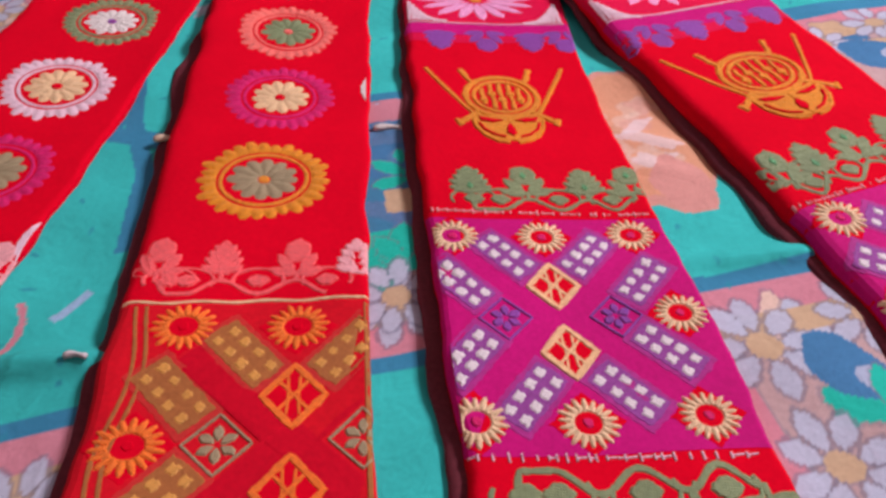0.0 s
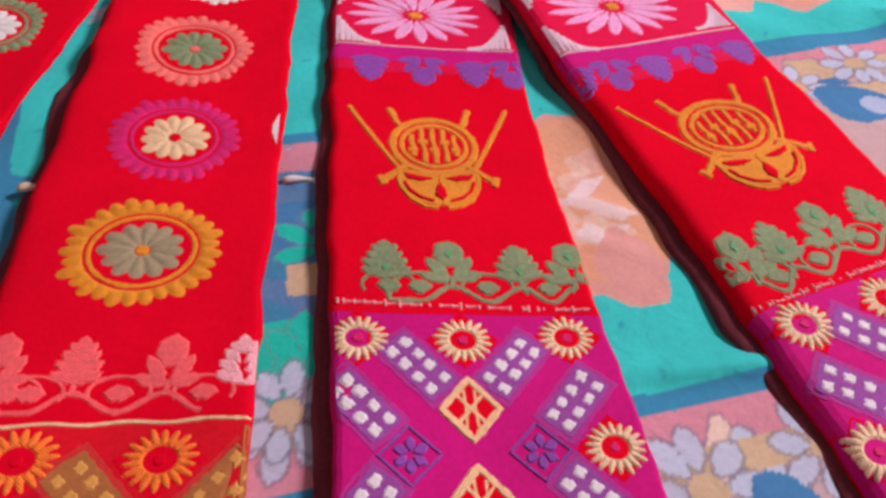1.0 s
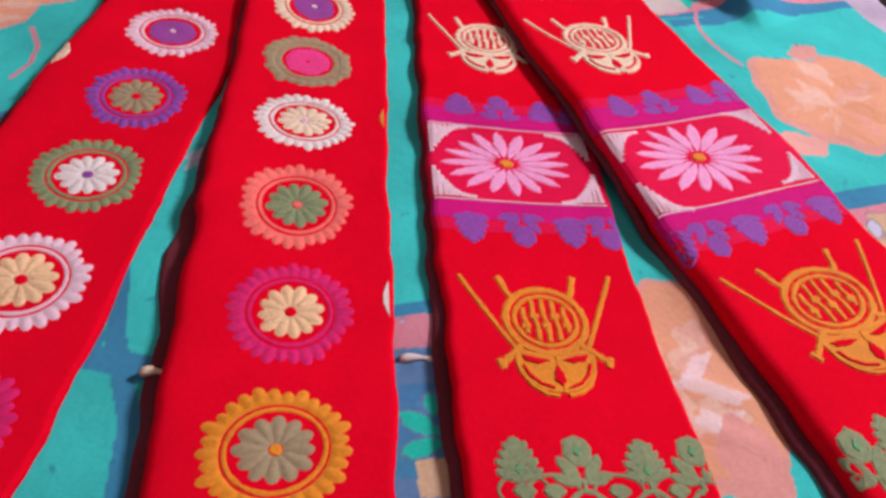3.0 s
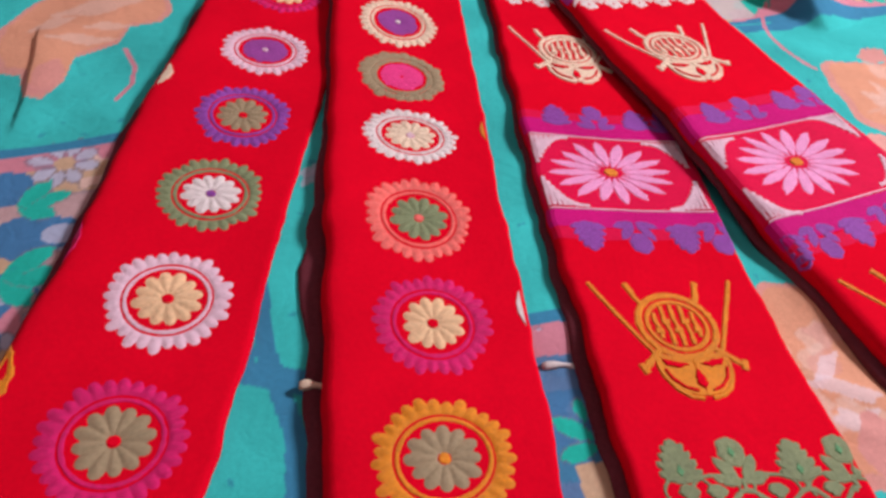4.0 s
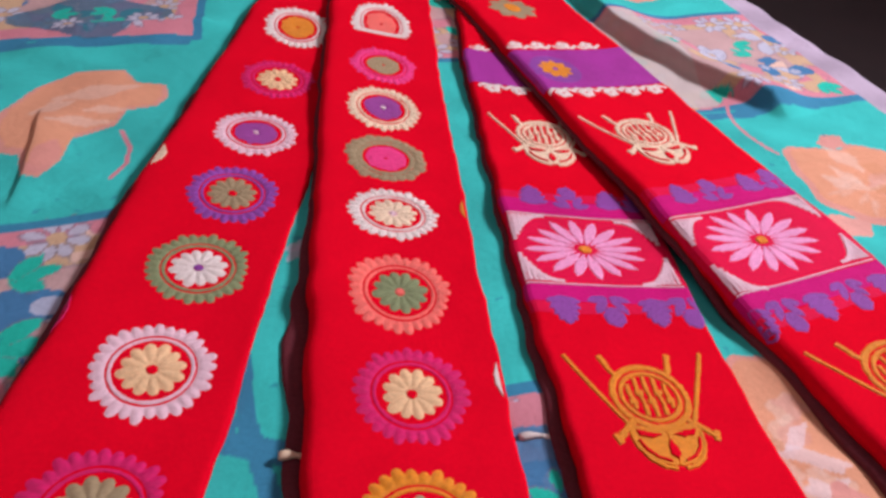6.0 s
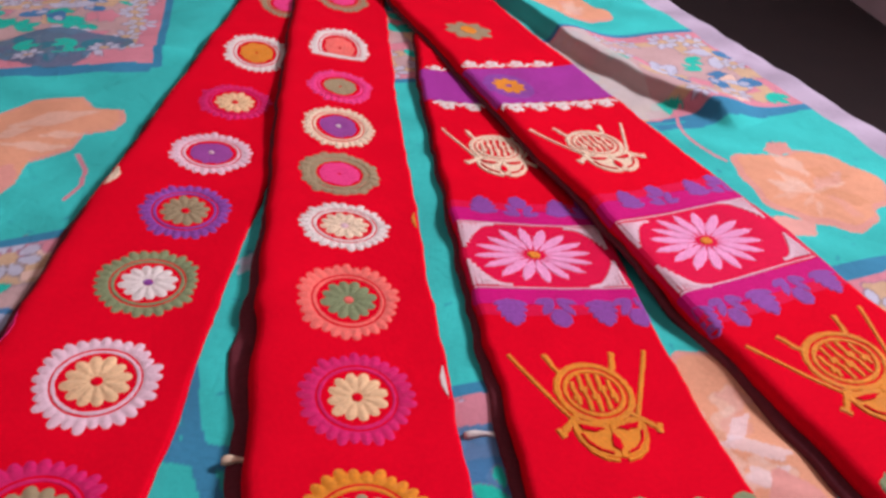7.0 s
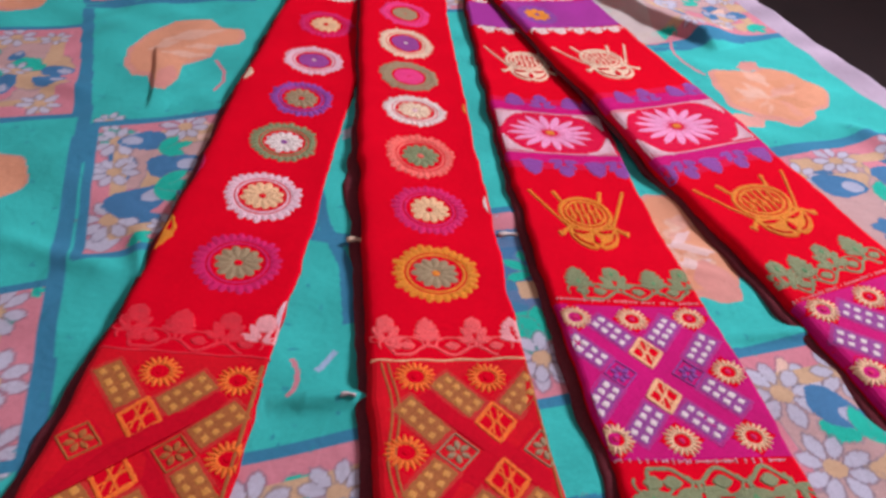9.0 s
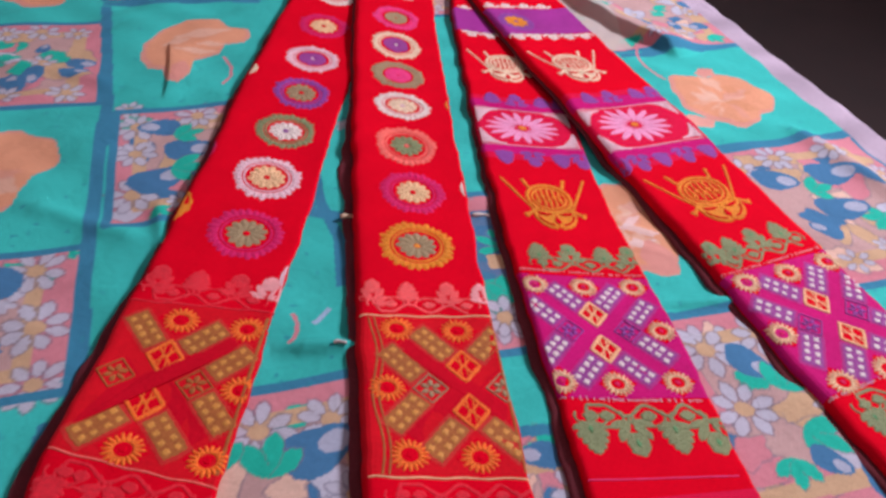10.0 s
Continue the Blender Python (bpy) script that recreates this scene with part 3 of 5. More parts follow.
# ---- woven sashes ----
class Sash:
    """A long folded band of cloth: its middle line x(y), width, heights of both edges, and the mapping of its face."""

    def __init__(self, curve, width, top_l, top_r, low_l, low_r, seed, y0=0.03, y1=1.6, tuck=0.0, widen=((0, 2), (0, 0)), roll=0.0085, flare=((0, 2), (0.008, 0.008))):
        self.tuck, self.widen, self.roll, self.flare = tuck, widen, roll, flare
        self.curve, self.width, self.seed, self.y0, self.y1 = curve, width, seed, y0, y1
        self.tables = (top_l, top_r, low_l, low_r)
        self.base = Vector((self.x(0.6), 0.6, 0.0))

    def x(self, y):
        a, b, c = self.curve
        return a * y * y + b * y + c

    def slope(self, y):
        a, b, _ = self.curve
        return 2 * a * y + b

    def table(self, k, y):
        ys, vs = self.tables[k]
        return float(np.interp(y, ys, vs))

    def edge(self, side, y):
        """Half width on one side, a little uneven."""
        n = noise.noise((y * 7.0, self.seed * 9.1 + side * 3.3, 0.0)) * 0.0034 + noise.noise((y * 26.0, self.seed * 5.7 + side, 1.0)) * 0.0024 + noise.noise((y * 75.0, self.seed * 2.7 + side, 2.0)) * 0.0013
        if side < 0:
            n -= float(np.interp(y, (0.0, 0.62, 0.76), (self.tuck, self.tuck, 0.0)))
        else:
            n += float(np.interp(y, *self.widen))
        return self.width / 2 + n

    def top(self, u, y):
        f = min(1.0, max(0.0, u / self.width + 0.5))
        lift = 0.0045 * max(-0.4, noise.noise((y * 9.0, self.seed * 3.1, 5.0)) + 0.5 * noise.noise((y * 23.0, self.seed * 1.7, 8.0)))
        z = (self.table(0, y) + lift) * (1 - f) ** 1.6 + self.table(1, y) * (1 - (1 - f) ** 1.6)
        z += 0.0016 * noise.noise((u * 14, y * 6, self.seed)) + 0.0003 * noise.noise((u * 50, y * 30, self.seed + 4))
        r = self.roll if u < 0 else 0.0025
        d = self.edge(1 if u > 0 else -1, y) - abs(u)
        if d < r:
            q = min(1.0, (r - d) / r)
            z -= r * (1 - math.sqrt(max(0.0, 1 - q * q)))
        return z

    def place(self, u, y, h=0.0):
        k = 1 / math.hypot(1, self.slope(y))
        return (self.x(y) + u * k, y - u * self.slope(y) * k, self.top(u, y) + h)

    def local(self, at, turn, a, b, h=0.0):
        """A place given by metres across (a) and along (b) from a point on the sash, turned by some degrees."""
        c, s = math.cos(radians(turn)), math.sin(radians(turn))
        k = 1 / math.hypot(1, self.slope(at[1]))
        u = at[0] + a * c - b * s
        y = at[1] + (a * s + b * c) * k
        return self.place(min(self.width / 2 - 0.0012 + float(np.interp(y, *self.widen)), max(0.0030 - self.width / 2 + self.tuck * (y < 0.7), u)), y, h)

    def cloth_body(self):
        g = Geo()
        ys = np.arange(self.y0, self.y1, 0.005)
        cols = [-1, -0.997, -0.988, -0.972, -0.95, -0.925, -0.90] + [-0.88 + 0.08 * i for i in range(23)] + [0.92, 0.955, 0.985, 1]
        row = len(cols) + 6
        for y in ys:
            y = float(y)
            line = []
            for c in cols:
                line.append(self.place(c * self.edge(1 if c > 0 else -1, y), y))
            lo_l, lo_r = self.table(2, y), self.table(3, y)
            for side, lo, tip in ((1, lo_r, line[-1]), (-1, lo_l, line[0])):
                zt = tip[2]
                bulge = 0.0022 * noise.noise((y * 12, side * 2.0, self.seed + 7))
                e = self.edge(side, y)
                pts = []
                if side < 0:
                    rim = tuple((o, zt + (lo - zt) * f) for f, o in ((0.25, -0.0006), (0.60, -0.0030), (1.0, -0.0080)))
                else:
                    rim = tuple((o, zt + (lo - zt) * f) for f, o in ((0.35, 0.0), (0.75, -0.003), (1.0, -0.006)))
                for o, z in rim:
                    p = self.place(side * (e + o + bulge * 0.5), y)
                    pts.append((p[0], p[1], z))
                if side == 1:
                    line += pts
                else:
                    line = pts[::-1] + line
            g.v += line
        n = len(ys)
        for j in range(n - 1):
            for i in range(row - 1):
                a = j * row + i
                g.f.append((a, a + 1, a + row + 1, a + row))
            g.f.append((j * row + row - 1, j * row, (j + 1) * row, (j + 1) * row + row - 1))
        g.f.append(tuple(range(row - 1, -1, -1)))
        g.f.append(tuple((n - 1) * row + i for i in range(row)))
        return g


def edge_shade(sash):
    """A thin strip that looks out from under the rolled edge; its dark colour stands in for the shade there."""
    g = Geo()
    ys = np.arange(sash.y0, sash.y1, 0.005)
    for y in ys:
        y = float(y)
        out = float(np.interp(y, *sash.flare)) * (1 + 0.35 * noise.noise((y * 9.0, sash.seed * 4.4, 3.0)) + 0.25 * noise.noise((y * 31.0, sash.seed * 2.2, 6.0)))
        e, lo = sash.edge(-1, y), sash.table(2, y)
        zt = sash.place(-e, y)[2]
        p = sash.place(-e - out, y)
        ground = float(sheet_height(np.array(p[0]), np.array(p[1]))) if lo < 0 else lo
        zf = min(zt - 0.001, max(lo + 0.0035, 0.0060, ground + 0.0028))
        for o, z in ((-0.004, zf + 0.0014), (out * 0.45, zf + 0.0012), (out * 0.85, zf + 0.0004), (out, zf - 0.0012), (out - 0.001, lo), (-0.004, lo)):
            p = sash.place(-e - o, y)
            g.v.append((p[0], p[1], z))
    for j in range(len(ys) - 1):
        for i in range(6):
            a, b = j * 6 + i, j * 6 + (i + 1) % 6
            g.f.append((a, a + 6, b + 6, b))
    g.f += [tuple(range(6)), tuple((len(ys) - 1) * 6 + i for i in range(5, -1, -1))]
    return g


def finer(points, step, closed):
    """The same line with places added, no further apart than a stitch."""
    out = []
    n = len(points)
    for i in range(n if closed else n - 1):
        (x0, y0), (x1, y1) = points[i], points[(i + 1) % n]
        m = max(1, int(math.hypot(x1 - x0, y1 - y0) / step + 0.5))
        out += [(x0 + (x1 - x0) * k / m, y0 + (y1 - y0) * k / m) for k in range(m)]
    return out if closed else out + [points[-1]]


def fill(g, sash, at, turn, points, h=0.0007, low=-0.0003, inset=0.82):
    """A slightly raised, softly edged patch of stitches with the given outline."""
    wide_ = max(p[0] for p in points) - min(p[0] for p in points)
    if 0.005 < wide_ < 0.06:
        points = [(x + 0.0011 * noise.noise((x * 420, y * 420, at[1] * 50)), y + 0.0011 * noise.noise((x * 420, y * 420, at[1] * 50 + 9))) for x, y in finer(points, 0.0018, True)]
    n = len(points)
    mx, my = sum(p[0] for p in points) / n, sum(p[1] for p in points) / n
    k = len(g.v)
    h, low = h * 0.6, low * 0.6
    for p in points:
        g.v.append(sash.local(at, turn, p[0], p[1], low))
    for p in points:
        g.v.append(sash.local(at, turn, mx + (p[0] - mx) * inset, my + (p[1] - my) * inset, h))
    for i in range(n):
        j = (i + 1) % n
        g.f.append((k + i, k + j, k + n + j, k + n + i))
    g.f.append(tuple(k + n + i for i in range(n)))


def ribbon(g, sash, at, turn, points, width, h=0.0008, low=-0.0003, closed=False):
    """A raised cord of stitches along a line."""
    h, low = h * 0.6, low * 0.6
    points = finer(points, 0.0022, closed)
    n = len(points)
    k = len(g.v)
    for i in range(n):
        rough = 1 + 0.42 * noise.noise((points[i][0] * 330, points[i][1] * 330, at[1] * 40))
        p0 = points[i - 1] if (i or closed) else points[0]
        p1 = points[(i + 1) % n] if (i < n - 1 or closed) else points[-1]
        dx, dy = p1[0] - p0[0], p1[1] - p0[1]
        L = math.hypot(dx, dy) or 1e-9
        nx, ny = -dy / L, dx / L
        for o, z in ((-0.5, low), (-0.3, h), (0.3, h), (0.5, low)):
            g.v.append(sash.local(at, turn, points[i][0] + nx * o * width * rough, points[i][1] + ny * o * width * rough, z))
    for i in range(n if closed else n - 1):
        a, b = k + 4 * i, k + 4 * ((i + 1) % n)
        for q in range(3):
            g.f.append((a + q, a + q + 1, b + q + 1, b + q))


def band(g, sash, y0, y1, h=0.00025, u0=None, u1=None, tilt=0.0, wave=0.0):
    """A woven zone across the sash between two lines; tilt: metres by which its ends rise from edge to edge."""
    lim = sash.width / 2 - 0.0006
    u0, u1 = (-lim if u0 is None else u0), (lim if u1 is None else u1)
    n, m = 24, max(2, int((y1 - y0) / 0.004))
    k = len(g.v)
    for j in range(m + 1):
        for i in range(n + 1):
            u = u0 + (u1 - u0) * i / n
            y = y0 + (y1 - y0) * j / m + tilt * u / sash.width + wave * math.sin(u * 60)
            f = math.sin(math.pi * (i / n - 0.5))
            u = f * (sash.edge(1 if f > 0 else -1, y) - 0.0002)
            g.v.append(sash.place(u, y, h))
    for j in range(m):
        for i in range(n):
            a = k + j * (n + 1) + i
            g.f.append((a, a + 1, a + n + 2, a + n + 1))


def ring_points(rx, ry, n=40, flat=None):
    out = []
    for k in range(n):
        a = 2 * math.pi * k / n
        b = ry * math.sin(a)
        if flat is not None:
            b = max(b, flat)
        out.append((rx * math.cos(a), b))
    return out


def relief(g, sash, at, turn, sx, sy, n, r_in, r_out, height, scallop, groove, rng, flat=None, per=8, rows=5):
    """One ring or flower of n stitched petals, joined at their roots, with grooves between them and a scalloped rim."""
    k = len(g.v)
    m = n * per
    wob = [1 + rng.uniform(-0.07, 0.05) for _ in range(n)]
    for i in range(m):
        a = 2 * math.pi * i / m
        c = abs(math.sin(math.pi * (i % per + 0.5) / per))
        q = wob[i // per]
        for j in range(rows + 1):
            f = j / rows
            r = r_in + (r_out * q * (1 - scallop * (1 - c ** 0.6)) - r_in) * f
            h = height * (1 - groove * (1 - c) * (0.25 + 0.75 * f)) * math.sin(math.pi * min(1.0, 0.12 + 0.88 * f)) ** 0.35 if 0 < j < rows else -0.0002
            y = r * math.sin(a)
            if flat is not None:
                y = max(y, flat * (0.72 + 0.28 * f))
            g.v.append(sash.local(at, turn, r * math.cos(a) * sx, y * sy, h))
    for i in range(m):
        a, b = k + i * (rows + 1), k + ((i + 1) % m) * (rows + 1)
        for j in range(rows):
            g.f.append((a + j, b + j, b + j + 1, a + j + 1))


def medallion(sash, thing, at, ring, flower, turn=0.0, sx=1.0, sy=1.0, heart=RED, kind="flower", words="", flat=None):
    """A scalloped woven roundel: outer petals, a thin inner ring, and a flower or a plain disc in the middle."""
    rng = random.Random(int(at[1] * 1e4))
    off = sash.base
    g = Geo()
    relief(g, sash, at, turn, sx, sy, 29 if kind != "plain_ring" else 24, 0.0262, 0.0378, 0.0011, 0.10 if kind != "plain_ring" else 0.06, 1.35 if kind != "plain_ring" else 0.9, rng, flat)
    ob = part("medallion", g, ring, thing, words, off, smooth=True)
    g = Geo()
    fl = None if flat is None else flat * 0.75
    ribbon(g, sash, at, turn, [(x * sx, (y if fl is None else max(y, fl)) * sy) for x, y in ring_points(0.0242, 0.0238, 44)], 0.0030 if kind != "plain_ring" else 0.0056, 0.0008, closed=True)
    part("inner_ring", g, ring, ob, "", off)
    g = Geo()
    if kind == "flower":
        relief(g, sash, at, turn, sx, sy, 12, 0.0030, 0.0208, 0.0013, 0.22, 1.15, rng, None, 8, 5)
        part("flower", g, flower, ob, "", off, smooth=True)
        g = Geo()
        fill(g, sash, at, turn, [(0.0036 * math.cos(a), 0.0036 * math.sin(a)) for a in np.linspace(0, 5.6, 9)], 0.0011)
        part("flower_centre", g, heart, ob, "", off)
    else:
        relief(g, sash, at, turn, sx, sy, 20, 0.0004, 0.0205, 0.0006, 0.06, 0.3, rng, fl, 4, 4)
        part("disc", g, flower, ob, "", off, smooth=True)
        if heart is not RED:
            g = Geo()
            fill(g, sash, at, turn, [(0.0026 * math.cos(a), 0.0026 * math.sin(a)) for a in np.linspace(0, 5.6, 9)], 0.0018)
            part("flower_centre", g, heart, ob, "", off)
    return ob


def sun(sash, thing, at, colour, r=0.0125, turn=0.0, heart=RED):
    g = Geo()
    rng = random.Random(int(at[1] * 1e5) + int(at[0] * 1e4))
    relief(g, sash, at, turn, 1.10, 0.98, 18, r * 0.40, r * 1.08, 0.0014, 0.46, 1.0, rng, None, 6, 5)
    ob = part("sun_flower", g, colour, thing, "", sash.base)
    g = Geo()
    fill(g, sash, at, turn, [(r * 0.20 * math.cos(a), r * 0.20 * math.sin(a)) for a in np.linspace(0, 5.5, 8)], 0.0016, low=0.0003)
    part("sun_heart", g, heart, thing, "", sash.base)
    return ob


def block(sash, panel, at, turn, ground, beads, size=(0.0205, 0.039), bead=0.0049, halo=None):
    """A slanting rectangle with two rows of four stitched dots."""
    g = Geo()
    w, l = size[0] / 2, size[1] / 2
    rim = [(-w, -l), (0, -l * 1.04), (w, -l), (w, 0), (w, l), (0, l * 1.04), (-w, l), (-w, 0)]
    if halo:
        fill(g, sash, at, turn, [(x * 1.12, y * 1.06) for x, y in rim], 0.0007, inset=0.97)
        part("block_halo", g, halo, panel, "", sash.base)
        g = Geo()
    fill(g, sash, at, turn, [(x * 0.9, y * 0.94) for x, y in rim], 0.0011, inset=0.94)
    ob = part("bead_block", g, ground, panel, "", sash.base)
    dots = random.Random(int(at[0] * 1e5) + int(at[1] * 1e4))
    for i in (-0.5, 0.5):
        for j in (-1.5, -0.5, 0.5, 1.5):
            g = Geo()
            x, y = (i + dots.uniform(-0.05, 0.05)) * size[0] * 0.41, (j + dots.uniform(-0.07, 0.07)) * size[1] * 0.218
            tilt_ = dots.uniform(0.58, 0.72)
            fill(g, sash, at, turn, [(x + bead * tilt_ * q, y + bead * 0.70 * p) for q, p in ((-0.9, -0.7), (-0.3, -1.05), (0.1, -0.8), (0.75, -0.95), (1.05, -0.1), (0.8, 0.25), (0.85, 0.9), (0.1, 1.05), (-0.3, 0.8), (-0.9, 0.85), (-1.0, 0.1))], 0.0017, low=0.0006, inset=0.6)
            part("bead", g, beads, panel, "", sash.base)


def diamond(sash, panel, at, turn, colour, w=0.0132, h=0.0148):
    g = Geo()
    fill(g, sash, at, turn, [(-w, 0), (0, -h), (w, 0), (0, h)], 0.0010, low=0.0002, inset=0.95)
    part("diamond_ground", g, RED, panel, "", sash.base)
    g = Geo()
    ribbon(g, sash, at, turn, [(-w, 0), (-w / 2, -h / 2), (0, -h), (w / 2, -h / 2), (w, 0), (w / 2, h / 2), (0, h), (-w / 2, h / 2)], 0.0042, 0.0018, closed=True)
    for s in (-1, 1):
        ribbon(g, sash, at, turn, [(-s * w * 0.46, -h * 0.46), (0, 0), (s * w * 0.46, h * 0.46)], 0.0024, 0.0016)
        ribbon(g, sash, at, turn, [(s * w * 0.20, -h * 0.62), (s * w * 0.16, 0), (s * w * 0.20, h * 0.62)], 0.0018, 0.0015)
    part("lattice_diamond", g, colour, panel, "", sash.base)


def lattice(sash, thing, mid, y0, y1, scale, ground, cross, blocks, beads, diamonds, suns, small, tilt0=0.0, tilt1=0.0, u0=None, u1=None, turn=0.0):
    """The panel with a cross of slanting dotted blocks, two diamonds and sun flowers at the rims."""
    off = sash.base
    g = Geo()
    n, m = 26, 40
    lim = sash.width / 2 - 0.0008
    a0, a1 = (-lim if u0 is None else u0), (lim if u1 is None else u1)
    for j in range(m + 1):
        for i in range(n + 1):
            u = a0 + (a1 - a0) * i / n
            lo, hi = y0 + tilt0 * u / sash.width, y1 + tilt1 * u / sash.width
            yy = lo + (hi - lo) * j / m
            f = math.sin(math.pi * (i / n - 0.5))
            u = f * (sash.edge(1 if f > 0 else -1, yy) - 0.0002)
            g.v.append(sash.place(u, yy, 0.0002))
    for j in range(m):
        for i in range(n):
            a = j * (n + 1) + i
            g.f.append((a, a + 1, a + n + 2, a + n + 1))
    panel = part("lattice_panel", g, ground, thing, "", off)
    k = 1 / math.hypot(1, sash.slope(mid[1]))

    def at(dx, dy):
        c, s = math.cos(radians(turn)), math.sin(radians(turn))
        dx, dy = dx * scale, dy * scale
        return (mid[0] + dx * c - dy * s, mid[1] + (dx * s + dy * c) * k)
    # broad arms of the cross
    g = Geo()
    for s in (-1, 1) if cross is not ground else ():
        w = 0.0085 * scale
        L = 0.066 * scale
        ends = []
        for r, o in ((-L, w), (-L / 2, w), (0, w), (L / 2, w), (L, w), (L, -w), (L / 2, -w), (0, -w), (-L / 2, -w), (-L, -w)):
            ends.append((0.70 * r - s * 0.70 * o, s * 0.70 * r + 0.70 * o))
        fill(g, sash, mid, turn, ends, 0.0005 + 0.0001 * s, low=0.0002, inset=0.97)
    if cross is not ground:
        part("cross_ground", g, cross, panel, "", off)
    inner = lambda p: abs(p[0]) < sash.width / 2 - 0.004
    for dx, dy, r in ((-0.0225, 0.0440, 42), (0.0225, 0.0440, -42), (-0.0490, 0.0240, 42), (0.0490, 0.0240, -42), (-0.0490, -0.0225, -42), (0.0490, -0.0225, 42), (-0.0225, -0.0450, -42), (0.0225, -0.0450, 42)):
        p = at(dx, dy)
        if inner(p):
            block(sash, panel, p, turn + r, blocks, beads, (0.0205 * scale, 0.039 * scale), halo=BROWN_HALO if blocks is BROWN else MAGENTA_HALO)
    for dy in (0.0213, -0.0213):
        diamond(sash, panel, at(0, dy), turn, diamonds, 0.0132 * scale, 0.0150 * scale)
    for dx, dy in ((0, 0.0580), (-0.0500, 0.0590), (0.0520, 0.0590), (0.0620, 0.0), (-0.0615, 0.0), (-0.0500, -0.0575), (0, -0.0600), (0.0560, -0.0600)):
        p = at(dx, dy)
        if abs(p[0]) < sash.width / 2 - 0.003:
            g = Geo()
            r = 0.0165 * scale
            fill(g, sash, p, turn, [(-r * 1.1, 0), (0, -r * 1.0), (r * 1.1, 0), (0, r * 1.0)], 0.0006, low=0.0002, inset=0.96)
            part("red_ground", g, RED, panel, "", off)
            sun(sash, panel, p, suns, 0.0128 * scale, turn, RED if blocks is BROWN else MAGENTA_SILK)
    for dx in (-0.0285, 0.0285):
        p = at(dx, 0)
        if inner(p):
            g = Geo()
            for q in range(6):
                fill(g, sash, p, turn, petal_shape(0, 0, q * math.pi / 3 + 0.5, 0.0015, 0.0088 * scale, 0.005), 0.0018, low=0.0003, inset=0.7)
            part("small_flower", g, small, panel, "", off)
            g = Geo()
            w = 0.0135 * scale
            ribbon(g, sash, p, turn, [(-w, 0), (0, -w), (w, 0), (0, w)], 0.0016, 0.0016, closed=True)
            part("small_diamond_outline", g, small, panel, "", off)
    return panel


def stitches(sash, thing, y, colour, tilt=0.0, width=0.0012, dashes=True, u0=None, u1=None, wave=0.0, h=0.0011):
    """A woven line across the sash, whole or broken into short upright stitches."""
    g = Geo()
    lim = sash.width / 2 - 0.001
    a0, a1 = (-lim if u0 is None else u0), (lim if u1 is None else u1)
    rng = random.Random(int(y * 1e4))
    if dashes:
        u = a0
        while u < a1:
            L = rng.uniform(0.0025, 0.007)
            hh = rng.uniform(0.0005, 0.0022)
            yy = y + tilt * u / sash.width
            ribbon(g, sash, (u, yy), 0, [(0, -hh), (0, hh)], 0.0012, h)
            if rng.random() < 0.6:
                ribbon(g, sash, (u, yy), 0, [(0, 0), (L * 0.8, 0)], width, h * 0.8)
            u += L
    else:
        ribbon(g, sash, (0, y), 0, [(a0 + (a1 - a0) * k / 30, tilt * (a0 + (a1 - a0) * k / 30) / sash.width + wave * math.sin(k * 0.8)) for k in range(31)], width, h)
    ob = part("woven_line", g, colour, thing, "", sash.base)
    return tagged(ob, kind="stuff") if dashes else ob


def cone(g, sash, at, turn, d, s, wide=1.25):
    """A stitched pointed leaf with stepped edges."""
    fill(g, sash, at, turn, [(x * s * wide, y * s * d) for x, y in ((-0.0035, 0.0095), (0.0035, 0.0095), (0.0062, 0.0150), (0.0060, 0.0230), (0.0036, 0.0300), (-0.0036, 0.0300), (-0.0060, 0.0230), (-0.0062, 0.0150))], 0.0009, inset=0.9)
    for side in (-1, 1):
        for y0, a, r, w in ((0.0105, 0.55, 0.0118, 0.0060), (0.0150, 0.66, 0.0116, 0.0060), (0.0195, 0.80, 0.0104, 0.0058), (0.0240, 0.98, 0.0088, 0.0052)):
            pts = petal_shape(0, y0, a if side > 0 else math.pi - a, 0.001, r, w)
            fill(g, sash, at, turn, [(x * s * wide, y * s * d) for x, y in pts], 0.0010, inset=0.72)
    pts = petal_shape(0, 0.0245, math.pi / 2, 0.0, 0.0105, 0.0068)
    fill(g, sash, at, turn, [(x * s * wide, y * s * d) for x, y in pts], 0.0010, inset=0.75)


def palmette(g, sash, at, turn, d, s, wide=1.15):
    """A stitched spray: one round bud between two pairs of broad leaves."""
    fill(g, sash, at, turn, [(x * s * wide, y * s * d) for x, y in ((-0.0030, 0.018), (0.0030, 0.018), (0.0072, 0.024), (0.0066, 0.031), (0.0012, 0.0365), (-0.0058, 0.033), (-0.0072, 0.025))], 0.0008, inset=0.84)
    for side in (-1, 1):
        for a, r, w in ((0.98, 0.0200, 0.0076), (0.36, 0.0165, 0.0070)):
            pts = petal_shape(0, 0.0085, a if side > 0 else math.pi - a, 0.001, r, w)
            fill(g, sash, at, turn, [(x * s * wide * 0.92, y * s * d) for x, y in pts], 0.0008, inset=0.82)


